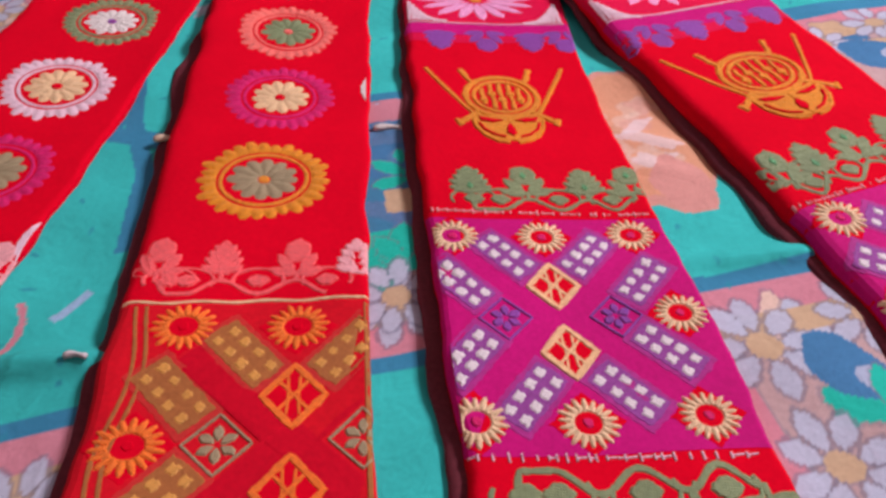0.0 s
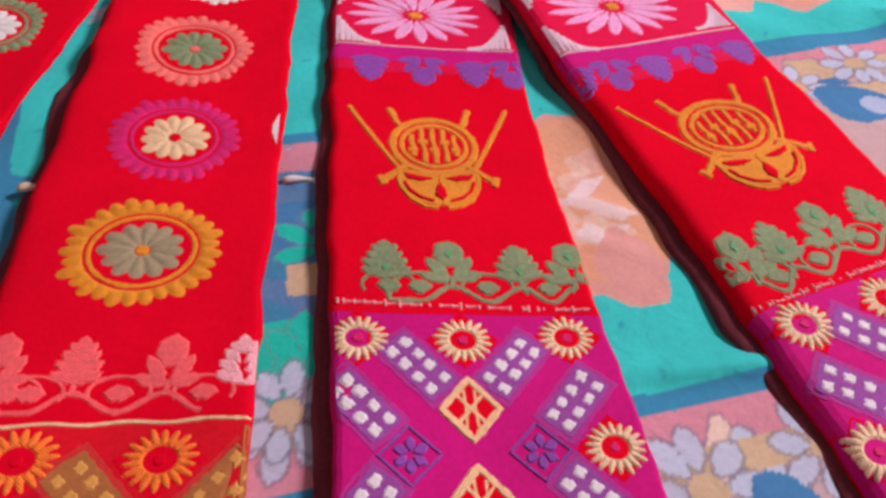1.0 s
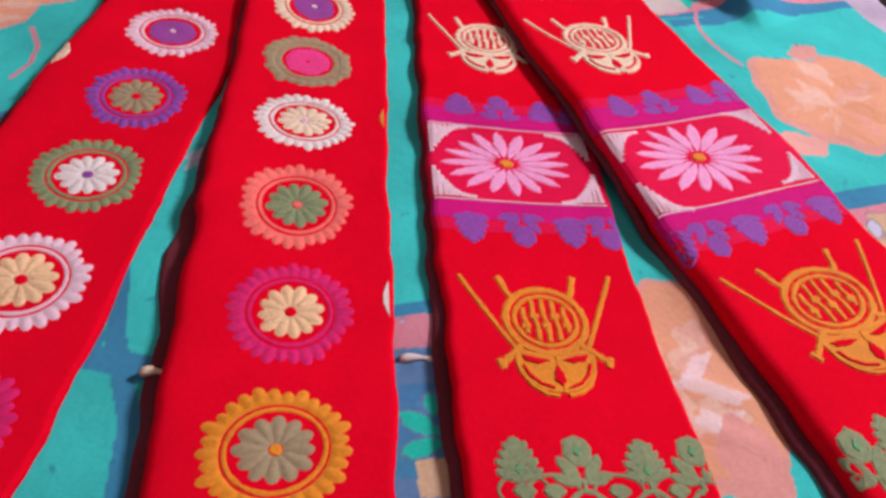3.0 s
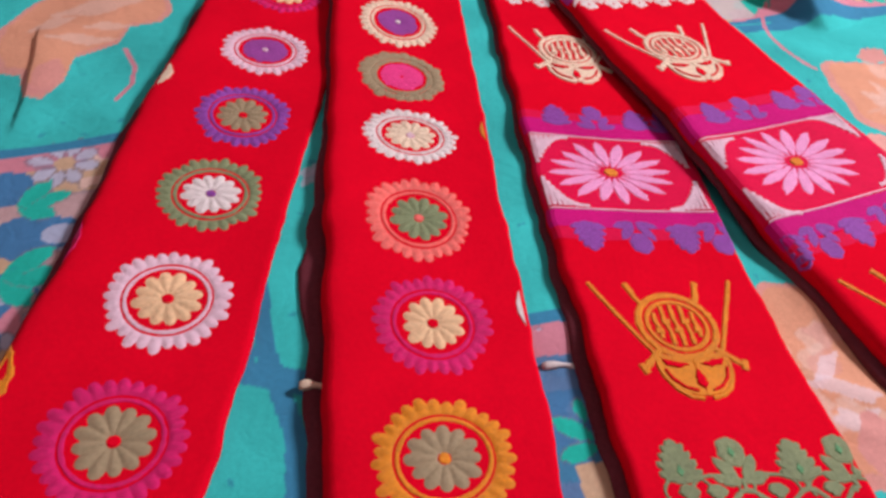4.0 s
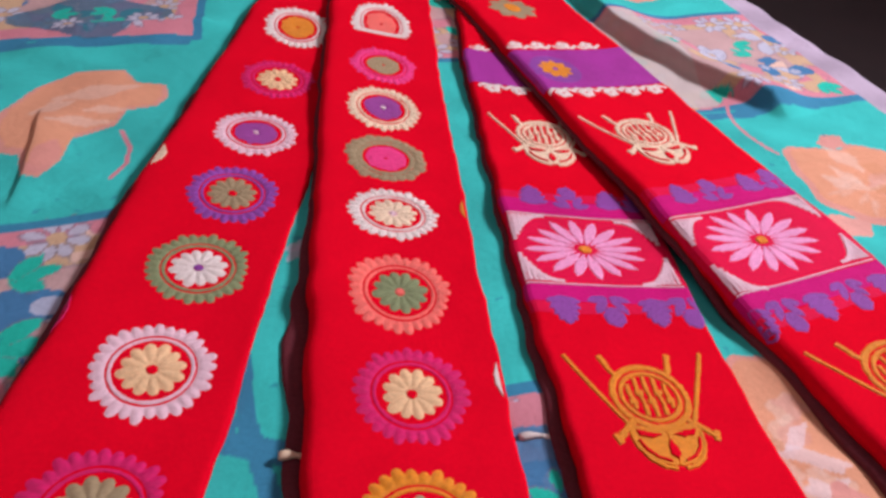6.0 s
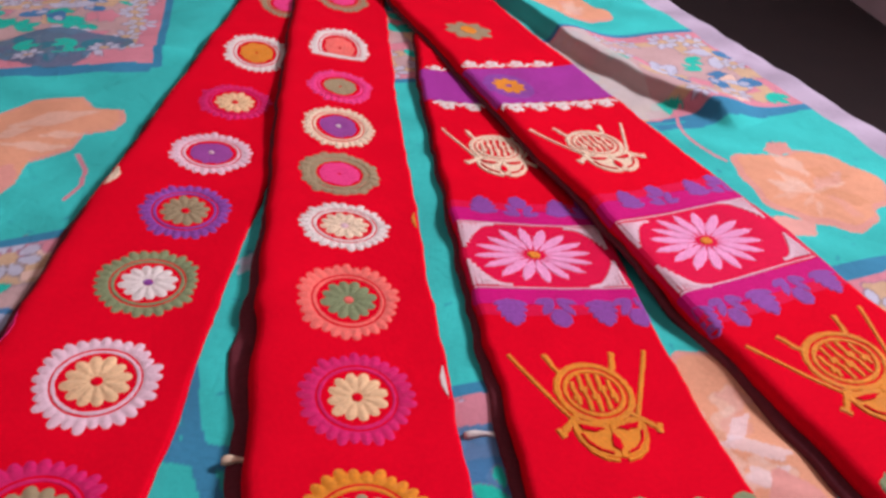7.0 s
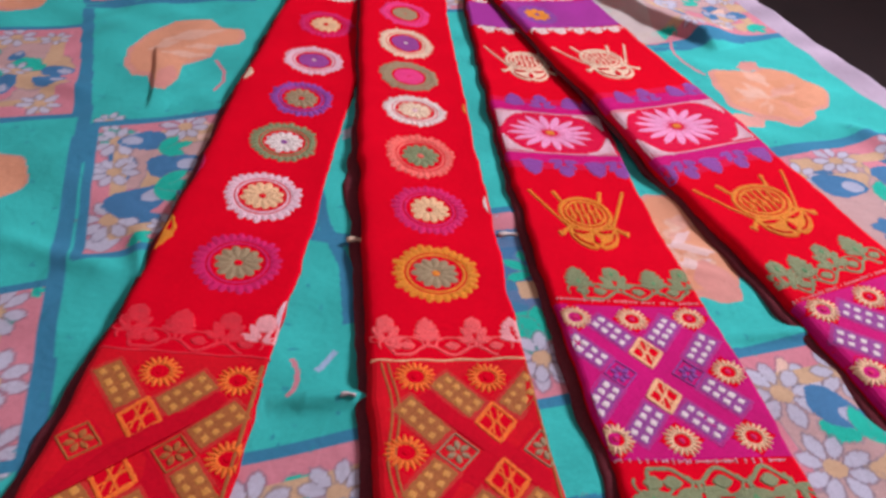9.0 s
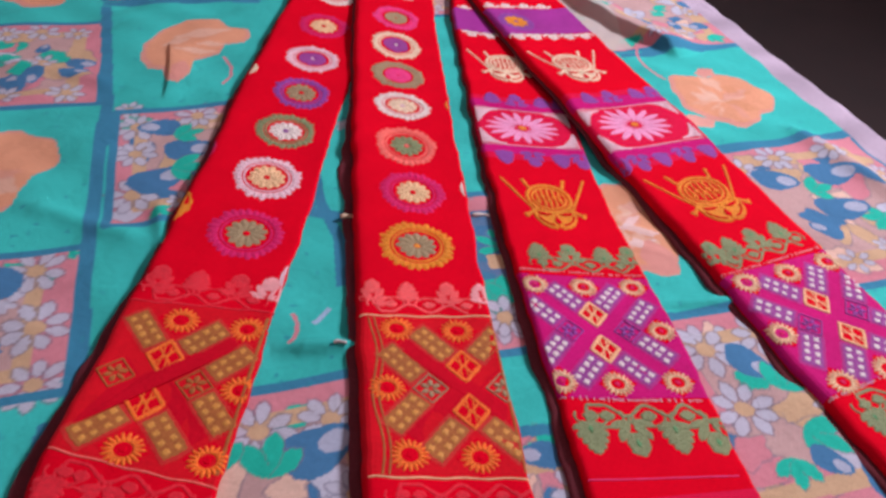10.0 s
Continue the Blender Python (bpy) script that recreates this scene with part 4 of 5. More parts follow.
def leaf_band(sash, thing, y, d, colour, units, tilt=0.0, s=1.0, stem=True, squares=True, name="leaf_border", words="", heart=None, wide=1.0):
    """A border of cones and sprays in turn on a waving stem. d: +1 points up the sash, -1 down."""
    g = Geo()
    hearts = []
    lim = sash.width / 2 - 0.004
    for k, (u, kind) in enumerate(units):
        at = (u, y + tilt * u / sash.width)
        (cone if kind == "c" else palmette)(g, sash, at, 0, d, s, (1.25 if kind == "c" else 1.15) * wide)
        if heart:
            hg = Geo()
            hearts.append(hg)
            fill(hg, sash, at, 0, [(x * s, (yy + (0.016 if kind == "c" else 0.026)) * s * d) for x, yy in ((-0.0022, 0), (0, -0.003), (0.0024, 0), (0, 0.004))], 0.0016, low=0.0005)
        if stem:
            ribbon(g, sash, at, 0, [(0, 0.012 * s * d), (0, 0.0045 * s * d)], 0.0026 * s)
    if stem:
        pitch = units[1][0] - units[0][0]
        edge_ = sash.width / 2 - 0.002
        mids = [(units[0][0] + units[0][0] - units[1][0]) / 2 + 0.0] + [(p[0] + q[0]) / 2 for p, q in zip(units, units[1:])] + [units[-1][0] + pitch / 2]
        knots = sorted([(u, 0.0058) for u, _ in units] + [(m, -0.0030) for m in mids])
        line = []
        for (u0_, h0), (u1_, h1) in zip(knots, knots[1:]):
            for k in range(9):
                f = k / 8
                u = u0_ + (u1_ - u0_) * f
                if abs(u) < edge_ and not (k == 8 and u1_ != knots[-1][0]):
                    line.append((u, tilt * u / sash.width + (h0 + (h1 - h0) * (0.5 - 0.5 * math.cos(math.pi * f))) * s * d))
        ribbon(g, sash, (0.0, y), 0, line, 0.0030 * s)
        for m in mids:
            if abs(m) < lim - 0.004:
                at = (m, y + tilt * m / sash.width)
                arch = [(pitch * 0.40 * math.cos(a), (0.0060 + 0.0080 * math.sin(a)) * s * d) for a in np.linspace(-0.5, math.pi + 0.5, 15)]
                arch = [p for p in arch if abs(m + p[0]) < edge_]
                ribbon(g, sash, at, 0, arch, 0.0021 * s)
                if squares:
                    fill(g, sash, at, 0, [(0.0058 * s * math.cos(a) * (1 + 0.1 * math.cos(4 * a)), (0.0056 + 0.0044 * math.sin(a)) * s * d) for a in np.linspace(0, 5.6, 10)], 0.0013)
    ob = part(name, g, colour, thing, words, sash.base)
    for hg in hearts:
        part("leaf_heart", hg, heart, ob, "", sash.base)
    return ob


def emblem(sash, thing, at, turn, colour, s=1.0, words="", sx=1.0):
    """A round shield with horns and two crossed blades over a split bowl; inside, five unreadable upright strokes."""
    g = Geo()
    S = lambda pts: [(x * s * sx, y * s) for x, y in pts]
    ribbon(g, sash, at, turn, S(ring_points(0.0262, 0.0248, 40)), 0.0054 * s, 0.0013, closed=True)
    ribbon(g, sash, at, turn, S(ring_points(0.0205, 0.0192, 36)), 0.0039 * s, 0.0011, closed=True)
    pieces = []
    for k, (x, h) in enumerate(((-0.0135, 0.010), (-0.0068, 0.0155), (0.0, 0.0165), (0.0068, 0.0155), (0.0135, 0.010))):
        e = Geo()
        pieces.append(("upright_stroke", e))
        ribbon(e, sash, at, turn, S([(x, -h), (x + 0.0008, -h / 3), (x - 0.0006, h / 3), (x, h)]), 0.0040 * s, 0.0012)
        q = 0.003 if k % 2 else -0.004
        fill(e, sash, at, turn, S([(x - 0.0033, q - 0.0022), (x + 0.0033, q - 0.0022), (x + 0.0033, q + 0.0022), (x - 0.0033, q + 0.0022)]), 0.0013)
    for d in (-1, 1):
        M = lambda pts: S([(d * x, y) for x, y in pts])
        e = Geo()
        pieces.append(("blade", e))
        ribbon(e, sash, at, turn, M([(0.0520, 0.0360), (0.0470, 0.0250), (0.0410, 0.0130), (0.0350, 0.0010), (0.0290, -0.0110), (0.0235, -0.0210)]), 0.0038 * s, 0.0013)
        e = Geo()
        pieces.append(("hilt", e))
        ribbon(e, sash, at, turn, M([(0.0190, -0.0190), (0.0245, -0.0235), (0.0335, -0.0320)]), 0.0051 * s, 0.0015)
        ribbon(e, sash, at, turn, M([(0.0330, -0.0360), (0.0360, -0.0290)]), 0.0049 * s, 0.0015)
        e = Geo()
        pieces.append(("horn", e))
        ribbon(e, sash, at, turn, M([(0.0190, 0.0175), (0.0225, 0.0235), (0.0240, 0.0300), (0.0262, 0.0355)]), 0.0052 * s, 0.0013)
        e = Geo()
        pieces.append(("bowl_half", e))
        fill(e, sash, at, turn, M([(0.0, -0.0262), (0.0070, -0.0262), (0.0150, -0.0240), (0.0220, -0.0200), (0.0262, -0.0225), (0.0250, -0.0340), (0.0200, -0.0440), (0.0120, -0.0510), (0.0, -0.0535), (0.0, -0.0400)]), 0.0010, inset=0.96)
        ribbon(e, sash, at, turn, M([(0.0245, -0.0290), (0.0232, -0.0385), (0.0180, -0.0475), (0.0105, -0.0530), (0.0030, -0.0545)]), 0.0032 * s, 0.0016)
        ribbon(e, sash, at, turn, M([(0.0030, -0.0265), (0.0130, -0.0255), (0.0215, -0.0235)]), 0.0037 * s, 0.0012)
    eyes = Geo()
    for d in (-1, 1):
        fill(eyes, sash, at, turn, S([(d * x, y) for x, y in ((0.0040, -0.0305), (0.0110, -0.0330), (0.0190, -0.0310), (0.0215, -0.0265), (0.0130, -0.0280))]), 0.0026, low=0.0006, inset=0.9)
        ribbon(eyes, sash, at, turn, S([(d * x, y) for x, y in ((0.0212, -0.0335), (0.0185, -0.0405), (0.0125, -0.0465), (0.0050, -0.0495))]), 0.0022 * s, 0.0026, low=0.0008)
    fill(eyes, sash, at, turn, S([(0.0, -0.0340), (0.0030, -0.0400), (0.0036, -0.0450), (0.0, -0.0490), (-0.0036, -0.0450), (-0.0030, -0.0400)]), 0.0026, low=0.0006, inset=0.9)
    ob = part("shield_emblem", g, colour, thing, words, sash.base)
    for name, e in pieces:
        part(name, e, colour, ob, "", sash.base)
    part("red_slit", eyes, RED, ob, "", sash.base)
    return ob


def star_panel(sash, thing, y0, y1, mid, turn=0.0, s=1.0, tilt=0.0):
    g = Geo()
    band(g, sash, y0, y1, 0.00025, tilt=tilt)
    panel = part("star_panel", g, CRIMSON, thing, "", sash.base)
    g = Geo()
    rng = random.Random(5)
    n = 16
    for k in range(n):
        a = 2 * math.pi * (k + 0.25) / n
        r = 0.0400 * rng.uniform(0.94, 1.04)
        pts = []
        for x, y in petal_shape(0, 0, a, 0.0070, r, 0.0086):
            pts.append((x * 1.28 * s, y * 0.92 * s))
        fill(g, sash, mid, turn, pts, 0.0013, low=0.0002, inset=0.82)
    star = part("star_flower", g, PINK, panel, "pale pink star flower", sash.base)
    g = Geo()
    fill(g, sash, mid, turn, [(0.0062 * math.cos(a), 0.0048 * math.sin(a)) for a in np.linspace(0, 5.5, 8)], 0.0018)
    part("star_centre", g, GOLD, panel, "", sash.base)
    lim = sash.width / 2
    h = y1 - y0
    for sx_ in (-1, 1):
        for sy_ in (-1, 1):
            g = Geo()
            cy = (y0 + y1) / 2 + sy_ * (h / 2 - 0.0022)
            a = (sx_ * (lim - 0.0035), cy + tilt * sx_ * 0.5)
            for q in range(8):
                f = q / 7
                ribbon(g, sash, a, 0, [(-sx_ * 0.0300 * f, 0.0), (-sx_ * 0.0300 * f * 0.6 - sx_ * 0.001, -sy_ * 0.0290 * (1 - f) ** 1.25 - sy_ * 0.0015)], 0.0043, 0.0013)
            part("corner_stitches", g, PINK_WHITE, panel, "", sash.base)
    for y in (y0, y1):
        stitches(sash, thing, y, PINK_WHITE, tilt, 0.0017, False)
    return panel


def hanging_flowers(sash, thing, y, d, units, ground_depth, tilt=0.0, name="purple_border"):
    """A magenta strip edged with purple blossoms that point away from the star panel."""
    g = Geo()
    lo, hi = (y, y + ground_depth) if d > 0 else (y - ground_depth, y)
    band(g, sash, lo, hi, 0.00025, tilt=tilt)
    strip_ = part(name, g, MAGENTA, thing, "", sash.base)
    g = Geo()
    far = y + d * ground_depth
    band(g, sash, min(far, far + d * 0.011), max(far, far + d * 0.011), 0.0002, tilt=tilt, wave=0.0012)
    part("crimson_edge", g, CRIMSON, strip_, "", sash.base)
    leaf_band(sash, strip_, y + d * 0.001, d, PURPLE, units, tilt, 1.16, False, True, "purple_blossoms", wide=0.95)


def blossom_row(sash, thing, y, d, us, colour, s=1.0, tilt=0.0):
    for u in us:
        g = Geo()
        at = (u, y + tilt * u / sash.width)
        relief(g, sash, (u, at[1] + 0.006 * s * d), 0, s, s, 5, 0.0008, 0.0074, 0.0010, 0.3, 0.8, random.Random(int(u * 1e4) + 9), None, 8, 4)
        ribbon(g, sash, at, 0, [(-0.012 * s, 0.005 * s * d), (-0.006 * s, 0.0), (0, 0.002 * s * d), (0.006 * s, 0.0), (0.012 * s, 0.006 * s * d)], 0.0036 * s)
        part("blossom", g, colour, thing, "", sash.base)


def new_sash(sash, label):
    thing = new("woven_sash")
    thing.location = sash.base
    tagged(thing, label, "sash", "woven sashes laid out on the bed")
    part("cloth", sash.cloth_body(), RED, thing, "", sash.base, smooth=True)
    part("edge_shade", edge_shade(sash), EDGE_SHADE, thing, "dark maroon strip standing in for shade below the rolled edge", sash.base, smooth=True)
    return thing


FLAT = ((0, 2), (-0.006, -0.006))
# ---- two sashes with rows of roundels ----
sash_a = Sash((0.00635, 0.00493, -0.25716), 0.132, ((0.0, 0.9, 1.4), (0.0215, 0.0205, 0.019)), ((0, 2), (0.0075, 0.0075)), FLAT, FLAT, 1, tuck=0.004, roll=0.011, flare=((0.24, 0.33, 0.46, 0.63, 0.87), (0.014, 0.012, 0.006, 0.008, 0.007)))
sash_b = Sash((0.04198, -0.20177, 0.02622), 0.126, ((0.0, 0.5, 0.62, 0.78, 1.0, 1.6), (0.0205, 0.0205, 0.0225, 0.0215, 0.026, 0.027)), ((0, 0.9, 1.2), (0.0075, 0.008, 0.009)),
              ((0.0, 0.82, 0.90, 2), (-0.006, -0.006, 0.0125, 0.0140)), FLAT, 2, roll=0.011, flare=((0.4, 0.5, 0.60, 0.66, 0.72, 0.82), (0.008, 0.008, 0.010, 0.015, 0.007, 0.004)))
a_thing = new_sash(sash_a, "red woven cotton sash with coloured roundels lying beside a similar one")
b_thing = new_sash(sash_b, "red woven cotton sash with gold and white roundels overlapping its neighbour")

for at, ring, flower, turn, sx, sy, heart, kind, words in (
        ((0.0139, 0.5205), MAGENTA_SILK, OLIVE, 8, 1.02, 1.02, RED, "flower", "magenta roundel with olive flower"),
        ((0.0118, 0.6148), PINK_WHITE, SAND, 9, 1.0, 1.04, RED, "flower", "pale pink roundel with sand flower"),
        ((0.0113, 0.7097), GREEN, WHITE, 9, 0.98, 0.98, PURPLE, "flower", "green roundel with white flower"),
        ((0.0111, 0.8001), PURPLE, OLIVE, 8, 0.98, 1.0, RED, "flower", "purple roundel with olive flower"),
        ((0.0070, 0.8946), PINK_WHITE, VIOLET, 8, 1.0, 1.0, PINK_WHITE, "disc", "pale pink roundel with violet disc"),
        ((0.0029, 0.9990), MAGENTA_SILK, SAND, 8, 1.0, 1.05, RED, "flower", "magenta roundel with sand flower"),
        ((-0.0028, 1.126), WHITE, GOLD, 14, 1.0, 1.45, RED, "disc", "white roundel with orange disc"),
        ((0.0000, 1.300), OLIVE, HOT_PINK, 10, 1.0, 1.3, RED, "disc", "olive roundel with pink disc")):
    medallion(sash_a, a_thing, at, ring, flower, turn, sx, sy, heart, kind, words)
for at, ring, flower, turn, sx, sy, heart, kind, words, flat in (
        ((0.0005, 0.5232), GOLD, OLIVE, 16, 1.05, 0.95, GOLD, "flower", "gold roundel with olive flower", None),
        ((0.0029, 0.6095), MAGENTA_SILK, SAND, -2, 0.97, 1.0, RED, "flower", "magenta roundel with sand flower", None),
        ((0.0015, 0.6985), SALMON, GREEN, -2, 1.0, 1.08, SALMON, "flower", "salmon roundel with green flower", None),
        ((0.0014, 0.7885), WHITE, CREAM, -2, 1.0, 0.87, PINK_WHITE, "flower", "white roundel with cream flower", None),
        ((-0.0014, 0.8680), OLIVE, HOT_PINK, 2, 0.98, 1.0, RED, "plain_ring", "olive roundel with pink disc", None),
        ((-0.0016, 0.9546), CREAM, VIOLET, 3, 0.98, 1.1, WHITE, "disc", "cream roundel with violet disc", None),
        ((0.0007, 1.0452), HOT_PINK, OLIVE, 2, 0.96, 1.1, RED, "disc", "pink roundel with olive disc", None),
        ((-0.0003, 1.1500), WHITE, SALMON, 0, 0.96, 1.75, RED, "disc", "white half roundel with salmon disc", -0.017),
        ((0.0000, 1.330), OLIVE, HOT_PINK, 0, 1.0, 1.4, RED, "disc", "olive roundel with pink disc", None)):
    medallion(sash_b, b_thing, at, ring, flower, turn, sx, sy, heart, kind, words, flat)

lattice(sash_b, b_thing, (0.0268, 0.3490), 0.268, 0.4275, 1.09, DARK_RED, CROSS_RED, BROWN, BEAD_GOLD, ORANGE, ORANGE, OLIVE, tilt0=-0.004, tilt1=0.001)
for u in (-0.0495, -0.0445):
    g = Geo()
    ribbon(g, sash_b, (0, 0.348), 0, [(u + 0.003 * math.sin(k * 0.35), -0.078 + 0.156 * k / 30) for k in range(31)], 0.0022, 0.0012)
    part("border_line", g, BROWN, b_thing, "", sash_b.base)
g = Geo()
ribbon(g, sash_b, (0, 0.348), 0, [(0.0605, -0.078 + 0.156 * k / 30) for k in range(31)], 0.0030, 0.0012)
part("border_line", g, BROWN, b_thing, "", sash_b.base)
stitches(sash_b, b_thing, 0.4282, SAND, 0.002, 0.0022, False, wave=0.0006)
stitches(sash_b, b_thing, 0.2680, SAND, -0.004, 0.0020, False, wave=0.0005)
leaf_band(sash_b, b_thing, 0.4365, 1, CORAL, [(-0.047, "p"), (-0.0145, "c"), (0.024, "p")], 0.0, 1.04, name="rose_scroll_border", wide=0.88)
tagged(leaf_band(sash_b, b_thing, 0.4345, 1, BLUSH, [(0.056, "c")], 0.0, 1.1, False, name="pale_sprig", wide=0.88), kind="stuff")
leaf_band(sash_b, b_thing, 0.2600, -1, ROSE, [(-0.040, "c"), (-0.008, "p"), (0.024, "c"), (0.052, "p")], -0.004, 1.0, name="rose_scroll_border")

lattice(sash_a, a_thing, (-0.0098, 0.3336), 0.255, 0.416, 1.09, DARK_RED, CROSS_RED, BROWN, BEAD_GOLD, ORANGE, ORANGE, BROWN, tilt0=-0.012, tilt1=0.012)
g = Geo()
ribbon(g, sash_a, (0, 0.336), 0, [(0.0610, -0.078 + 0.156 * k / 30) for k in range(31)], 0.0034, 0.0012)
part("border_line", g, BROWN, a_thing, "", sash_a.base)
stitches(sash_a, a_thing, 0.4165, ROSE, 0.012, 0.0022, False, wave=0.0006)
stitches(sash_a, a_thing, 0.2545, SALMON, -0.012, 0.0022, False, wave=0.0006)
leaf_band(sash_a, a_thing, 0.4230, 1, ROSE, [(-0.044, "p"), (-0.010, "c"), (0.026, "p")], 0.010, 1.08, name="rose_scroll_border")
tagged(leaf_band(sash_a, a_thing, 0.4230, 1, BLUSH, [(0.054, "p")], 0.010, 1.08, False, name="pale_sprig"), kind="stuff")
leaf_band(sash_a, a_thing, 0.2470, -1, ROSE, [(-0.046, "c"), (-0.012, "p"), (0.022, "c"), (0.054, "p")], -0.010, 1.05, name="rose_scroll_border")

# ---- two sashes with shields and star flowers ----
sash_c = Sash((0.07219, -0.25483, 0.20641), 0.128, ((0, 2), (0.0160, 0.0160)), ((0, 2), (0.0075, 0.0075)), FLAT, FLAT, 3, y1=1.24, widen=((0.0, 0.45, 0.55, 0.65, 0.9), (0.010, 0.0095, 0.0065, 0.003, 0.003)), roll=0.006, flare=((0.44, 0.51, 0.63, 0.80), (0.009, 0.007, 0.006, 0.003)))
sash_d = Sash((0.0081, -0.4214, 0.5273), 0.152, ((0.0, 0.5, 0.65, 0.8, 1.3), (0.013, 0.014, 0.018, 0.027, 0.027)), ((0, 0.5, 0.65, 0.8, 1.3), (0.009, 0.010, 0.013, 0.016, 0.016)),
              ((0.0, 0.70, 0.79, 2), (-0.006, -0.006, 0.0120, 0.0130)), FLAT, 4, tuck=0.007, widen=((0.0, 0.5, 0.65, 0.85, 1.0), (0.0, 0.001, 0.004, 0.003, 0.0)), roll=0.0095, flare=((0.42, 0.60, 0.69, 0.78), (0.009, 0.008, 0.006, 0.004)))
c_thing = new_sash(sash_c, "red woven sash with gold shield and purple lattice under its twin")
d_thing = new_sash(sash_d, "red woven sash with a gold shield lying over its twin")

lattice(sash_c, c_thing, (-0.0033, 0.4303), 0.3570, 0.5010, 0.985, MAGENTA, MAGENTA, VIOLET, LILAC, PEACH_SILK, STRAW, PURPLE, tilt0=-0.011, tilt1=-0.009, turn=-2)
leaf_band(sash_c, c_thing, 0.5125, 1, GREEN, [(-0.0353, "c"), (-0.0020, "p"), (0.0339, "c"), (0.0620, "p")], -0.006, 1.05, heart=LEAF, words="green leaf border")
leaf_band(sash_c, c_thing, 0.3470, -1, GREEN, [(-0.0444, "c"), (-0.0085, "p"), (0.0282, "c"), (0.0600, "p")], -0.008, 1.26, heart=LEAF, words="green leaf border")
stitches(sash_c, c_thing, 0.5060, BLUSH, -0.009)
stitches(sash_c, c_thing, 0.3555, PINK_WHITE, -0.011)
stitches(sash_c, c_thing, 0.2845, HOT_PINK, -0.007, 0.0015, False)
g = Geo()
band(g, sash_c, 0.252, 0.270, 0.00025)
part("crimson_stripe", g, CRIMSON, c_thing, "", sash_c.base)
emblem(sash_c, c_thing, (-0.0015, 0.6240), 1, GOLD, 0.955, "gold stitched shield emblem")
hanging_flowers(sash_c, c_thing, 0.7250, -1, [(-0.0379, "c"), (-0.0025, "p"), (0.0322, "c"), (0.0585, "p")], 0.018, -0.003)
star_panel(sash_c, c_thing, 0.7255, 0.8060, (-0.0042, 0.7665), -2, 0.98, -0.003)
hanging_flowers(sash_c, c_thing, 0.8070, 1, [(-0.0347, "c"), (-0.0018, "p"), (0.0337, "c"), (0.060, "p")], 0.020, -0.003)
emblem(sash_c, c_thing, (-0.0020, 0.9360), 0, CREAM, 0.97, "cream stitched shield emblem")
blossom_row(sash_c, c_thing, 1.0290, -1, (-0.0411, -0.012, 0.018), WHITE, 1.3)
g = Geo()
band(g, sash_c, 1.030, 1.106, 0.00025)
part("violet_panel", g, ORCHID, c_thing, "", sash_c.base)
blossom_row(sash_c, c_thing, 1.108, 1, (-0.045, -0.012, 0.02), WHITE)

lattice(sash_d, d_thing, (0.0128, 0.4700), 0.4045, 0.5430, 1.10, MAGENTA, MAGENTA, VIOLET, LILAC, PEACH_SILK, STRAW, PURPLE, tilt0=0.012, tilt1=0.0135, turn=3)
leaf_band(sash_d, d_thing, 0.5545, 1, GREEN, [(-0.0530, "p"), (-0.0270, "c"), (0.0080, "p"), (0.0450, "c")], 0.022, 1.16, heart=LEAF, words="green leaf border")
leaf_band(sash_d, d_thing, 0.3945, -1, GREEN, [(-0.0400, "c"), (-0.0040, "p"), (0.0320, "c"), (0.0650, "p")], 0.010, 1.2, heart=LEAF, words="green leaf border")
stitches(sash_d, d_thing, 0.5460, BLUSH, 0.0135)
stitches(sash_d, d_thing, 0.4030, PINK_WHITE, 0.012)
emblem(sash_d, d_thing, (0.0030, 0.6580), 4, GOLD, 1.0, "gold stitched shield emblem", 1.16)
hanging_flowers(sash_d, d_thing, 0.7440, -1, [(-0.0700, "c"), (-0.0430, "p"), (-0.0100, "c"), (0.0250, "p"), (0.0600, "c")], 0.020, 0.010)
star_panel(sash_d, d_thing, 0.7450, 0.8270, (-0.0070, 0.7875), 0, 1.07, 0.010)
hanging_flowers(sash_d, d_thing, 0.8285, 1, [(-0.0400, "c"), (-0.0050, "p"), (0.0390, "c"), (0.0680, "p")], 0.024, 0.011)
emblem(sash_d, d_thing, (-0.0110, 0.9430), 0, CREAM, 1.0, "cream stitched shield emblem", 1.06)
blossom_row(sash_d, d_thing, 1.0280, -1, (-0.058, -0.030, 0.000, 0.028, 0.056), WHITE, 1.35)
g = Geo()
band(g, sash_d, 1.030, 1.114, 0.00025, tilt=0.004)
panel_d = part("violet_panel", g, ORCHID, d_thing, "", sash_d.base)
g = Geo()
fill(g, sash_d, (-0.040, 1.0690), 0, ring_points(0.030, 0.034, 18), 0.0010, low=0.0002)
part("purple_disc", g, PURPLE, panel_d, "", sash_d.base)
g = Geo()
for q in range(9):
    fill(g, sash_d, (-0.040, 1.0690), 0, petal_shape(0, 0, q * 0.698, 0.002, 0.0215, 0.0125), 0.0016, low=0.0006, inset=0.8)
part("gold_flower", g, GOLD, panel_d, "", sash_d.base)
blossom_row(sash_d, d_thing, 1.118, 1, (-0.060, -0.032, 0.002, 0.034), WHITE, 1.3)
g = Geo()
for q in range(8):
    fill(g, sash_d, (-0.014, 1.228), 0, petal_shape(0, 0, q * 0.785, 0.004, 0.034, 0.020), 0.0012, inset=0.8)
top_flower = part("olive_flower", g, OLIVE, d_thing, "", sash_d.base)
g = Geo()
fill(g, sash_d, (-0.014, 1.228), 0, ring_points(0.012, 0.016, 12), 0.0020)
part("flower_centre", g, GOLD, top_flower, "", sash_d.base)


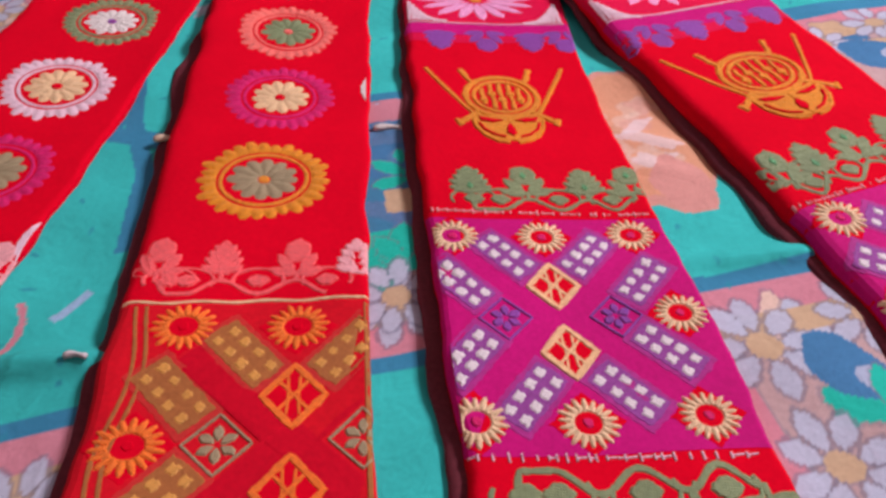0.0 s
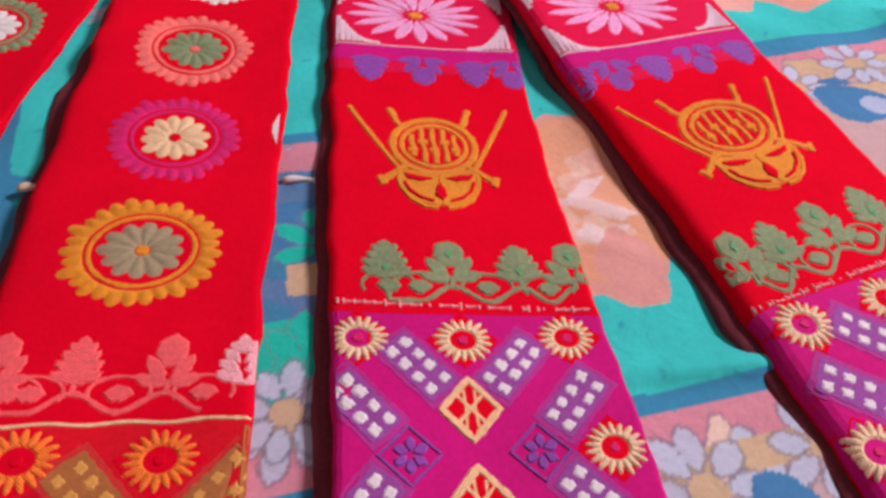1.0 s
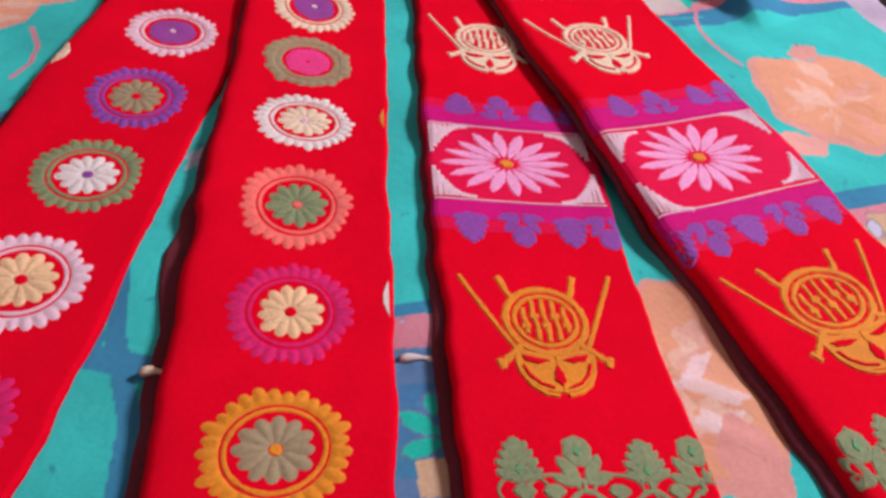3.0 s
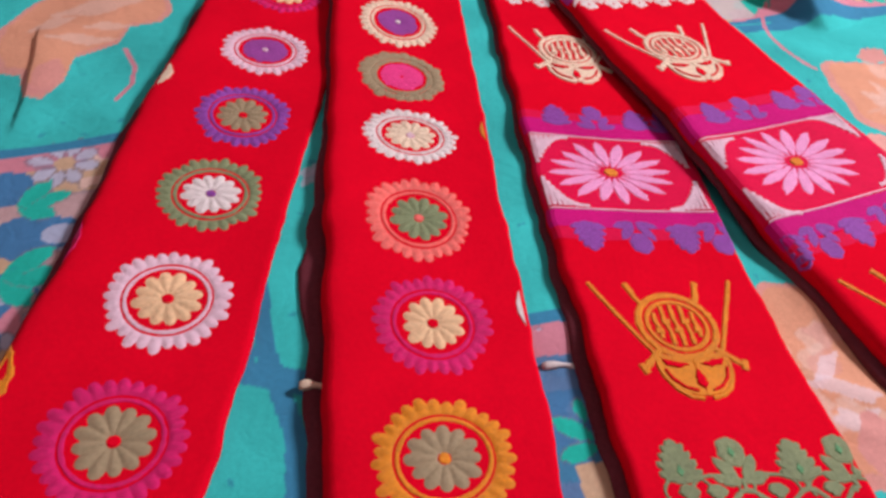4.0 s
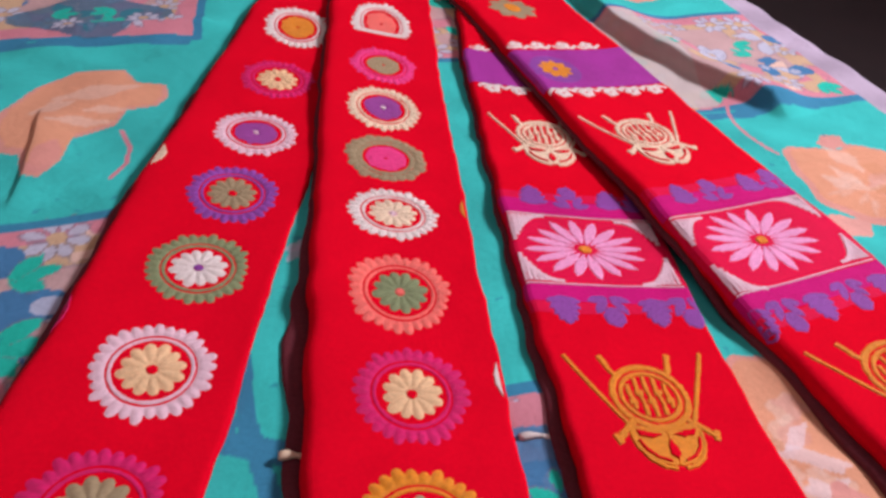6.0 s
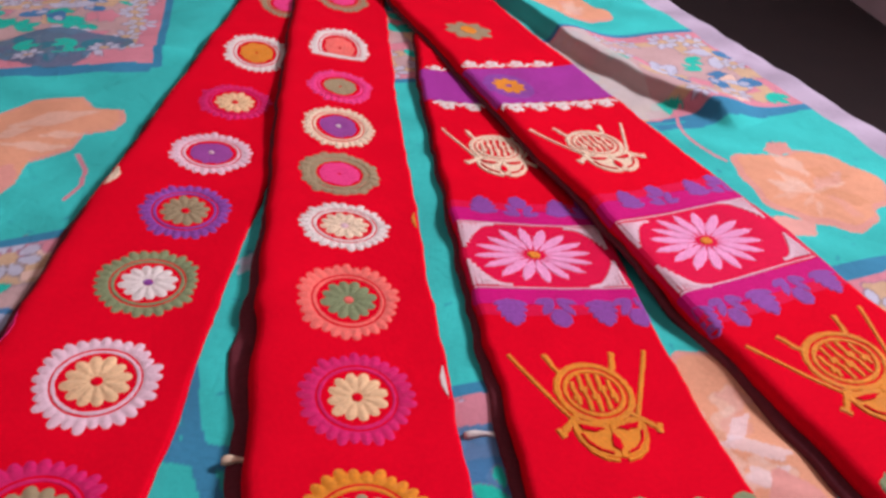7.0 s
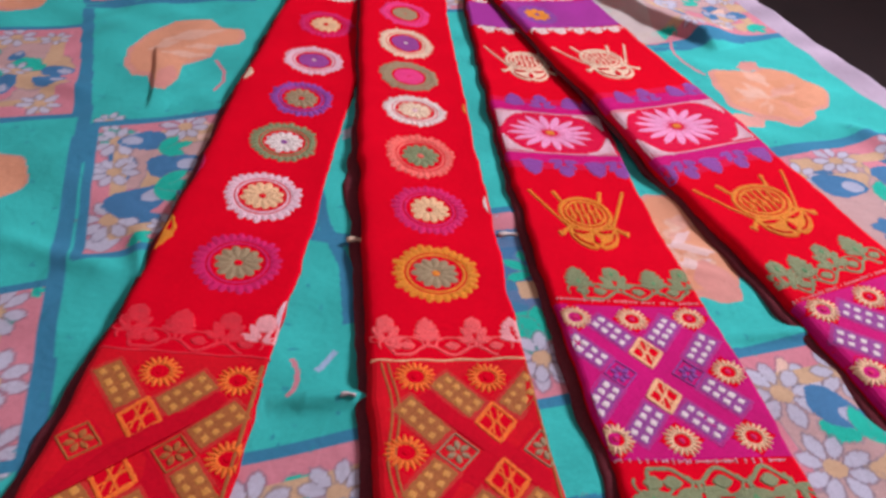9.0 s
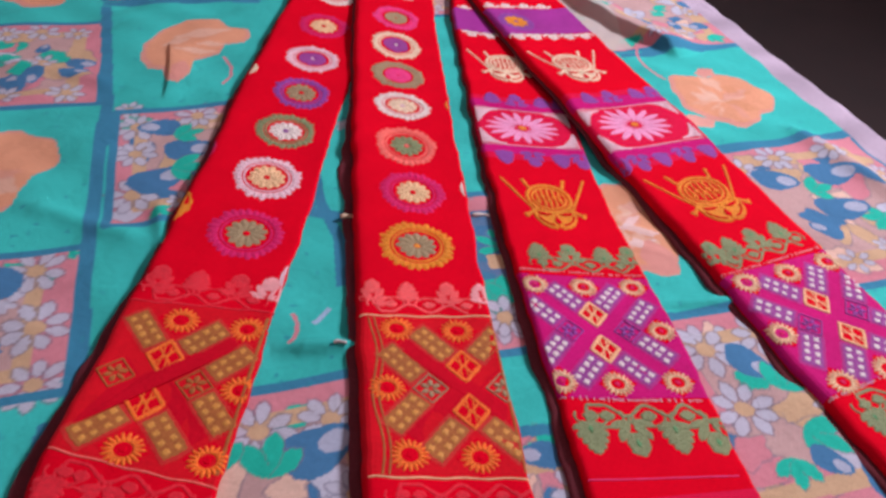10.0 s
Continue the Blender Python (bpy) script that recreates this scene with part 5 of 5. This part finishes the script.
# ---- loose thread ends poking out from under the sashes ----
def thread_end(x, y, length, turn, colour, wide=0.0036, lift=-0.0005):
    g = Geo()
    c, s = math.cos(turn), math.sin(turn)
    n = 6
    for k in range(n + 1):
        f = k / n
        w = wide * (0.75 + 0.35 * math.sin(f * 7.0))
        for o, z in ((-1, 0.0), (-0.5, 0.0034), (0.5, 0.0040), (1, 0.0)):
            px, py = f * length, o * w + 0.0006 * math.sin(f * 5)
            g.v.append((px * c - py * s, px * s + py * c, z * 0.6 + 0.0008 + 0.0008 * math.sin(f * 3.1)))
    for k in range(n):
        for q in range(3):
            a = k * 4 + q
            g.f.append((a, a + 1, a + 5, a + 4))
        g.f.append((k * 4 + 3, k * 4, k * 4 + 4, k * 4 + 7))
    g.f += [(3, 2, 1, 0), (n * 4, n * 4 + 1, n * 4 + 2, n * 4 + 3)]
    me = g.mesh("thread_end", smooth=True)
    me.materials.append(colour)
    ob = new("thread_end", me)
    ob.location = (x, y, float(sheet_height(np.array(x), np.array(y))) + lift)
    return tagged(ob, "cream loose thread end beside a red sash", "thread", "loose thread ends")


thread_end(-0.151, 0.563, 0.016, 0.05, CREAM, 0.0034, 0.0040)
thread_end(-0.011, 0.591, 0.020, 0.10, WHITE, 0.0030)
thread_end(-0.130, 0.389, 0.011, 0.1, LILAC, 0.0018)


# ---- motifs that wrap round the folded edges of the roundel sashes ----
def edge_motif(sash, thing, u, y, half, depth, colour):
    g = Geo()
    side = 1 if u > 0 else -1
    n = 9
    pts = [(0.0, -half + 2 * half * k / (n - 1)) for k in range(n)]
    pts += [(-side * depth * math.sin(math.pi * k / (n - 1)) * (1 + 0.15 * (k % 2)), half - 2 * half * k / (n - 1)) for k in range(1, n - 1)]
    if side > 0:
        pts = pts[::-1]
    fill(g, sash, (u, y), 0, pts, 0.0010, inset=0.9)
    part("edge_motif", g, colour, thing, "", sash.base)


edge_motif(sash_a, a_thing, -0.0585, 0.545, 0.024, 0.0100, GOLD)
edge_motif(sash_a, a_thing, -0.0600, 0.832, 0.016, 0.0070, CREAM)
edge_motif(sash_a, a_thing, -0.0600, 0.648, 0.020, 0.0060, MAGENTA_SILK)
edge_motif(sash_a, a_thing, 0.0642, 0.468, 0.016, 0.0040, PINK_WHITE)
edge_motif(sash_b, b_thing, 0.0615, 0.622, 0.015, 0.0035, WHITE)
edge_motif(sash_b, b_thing, 0.0615, 0.800, 0.013, 0.0032, GOLD)
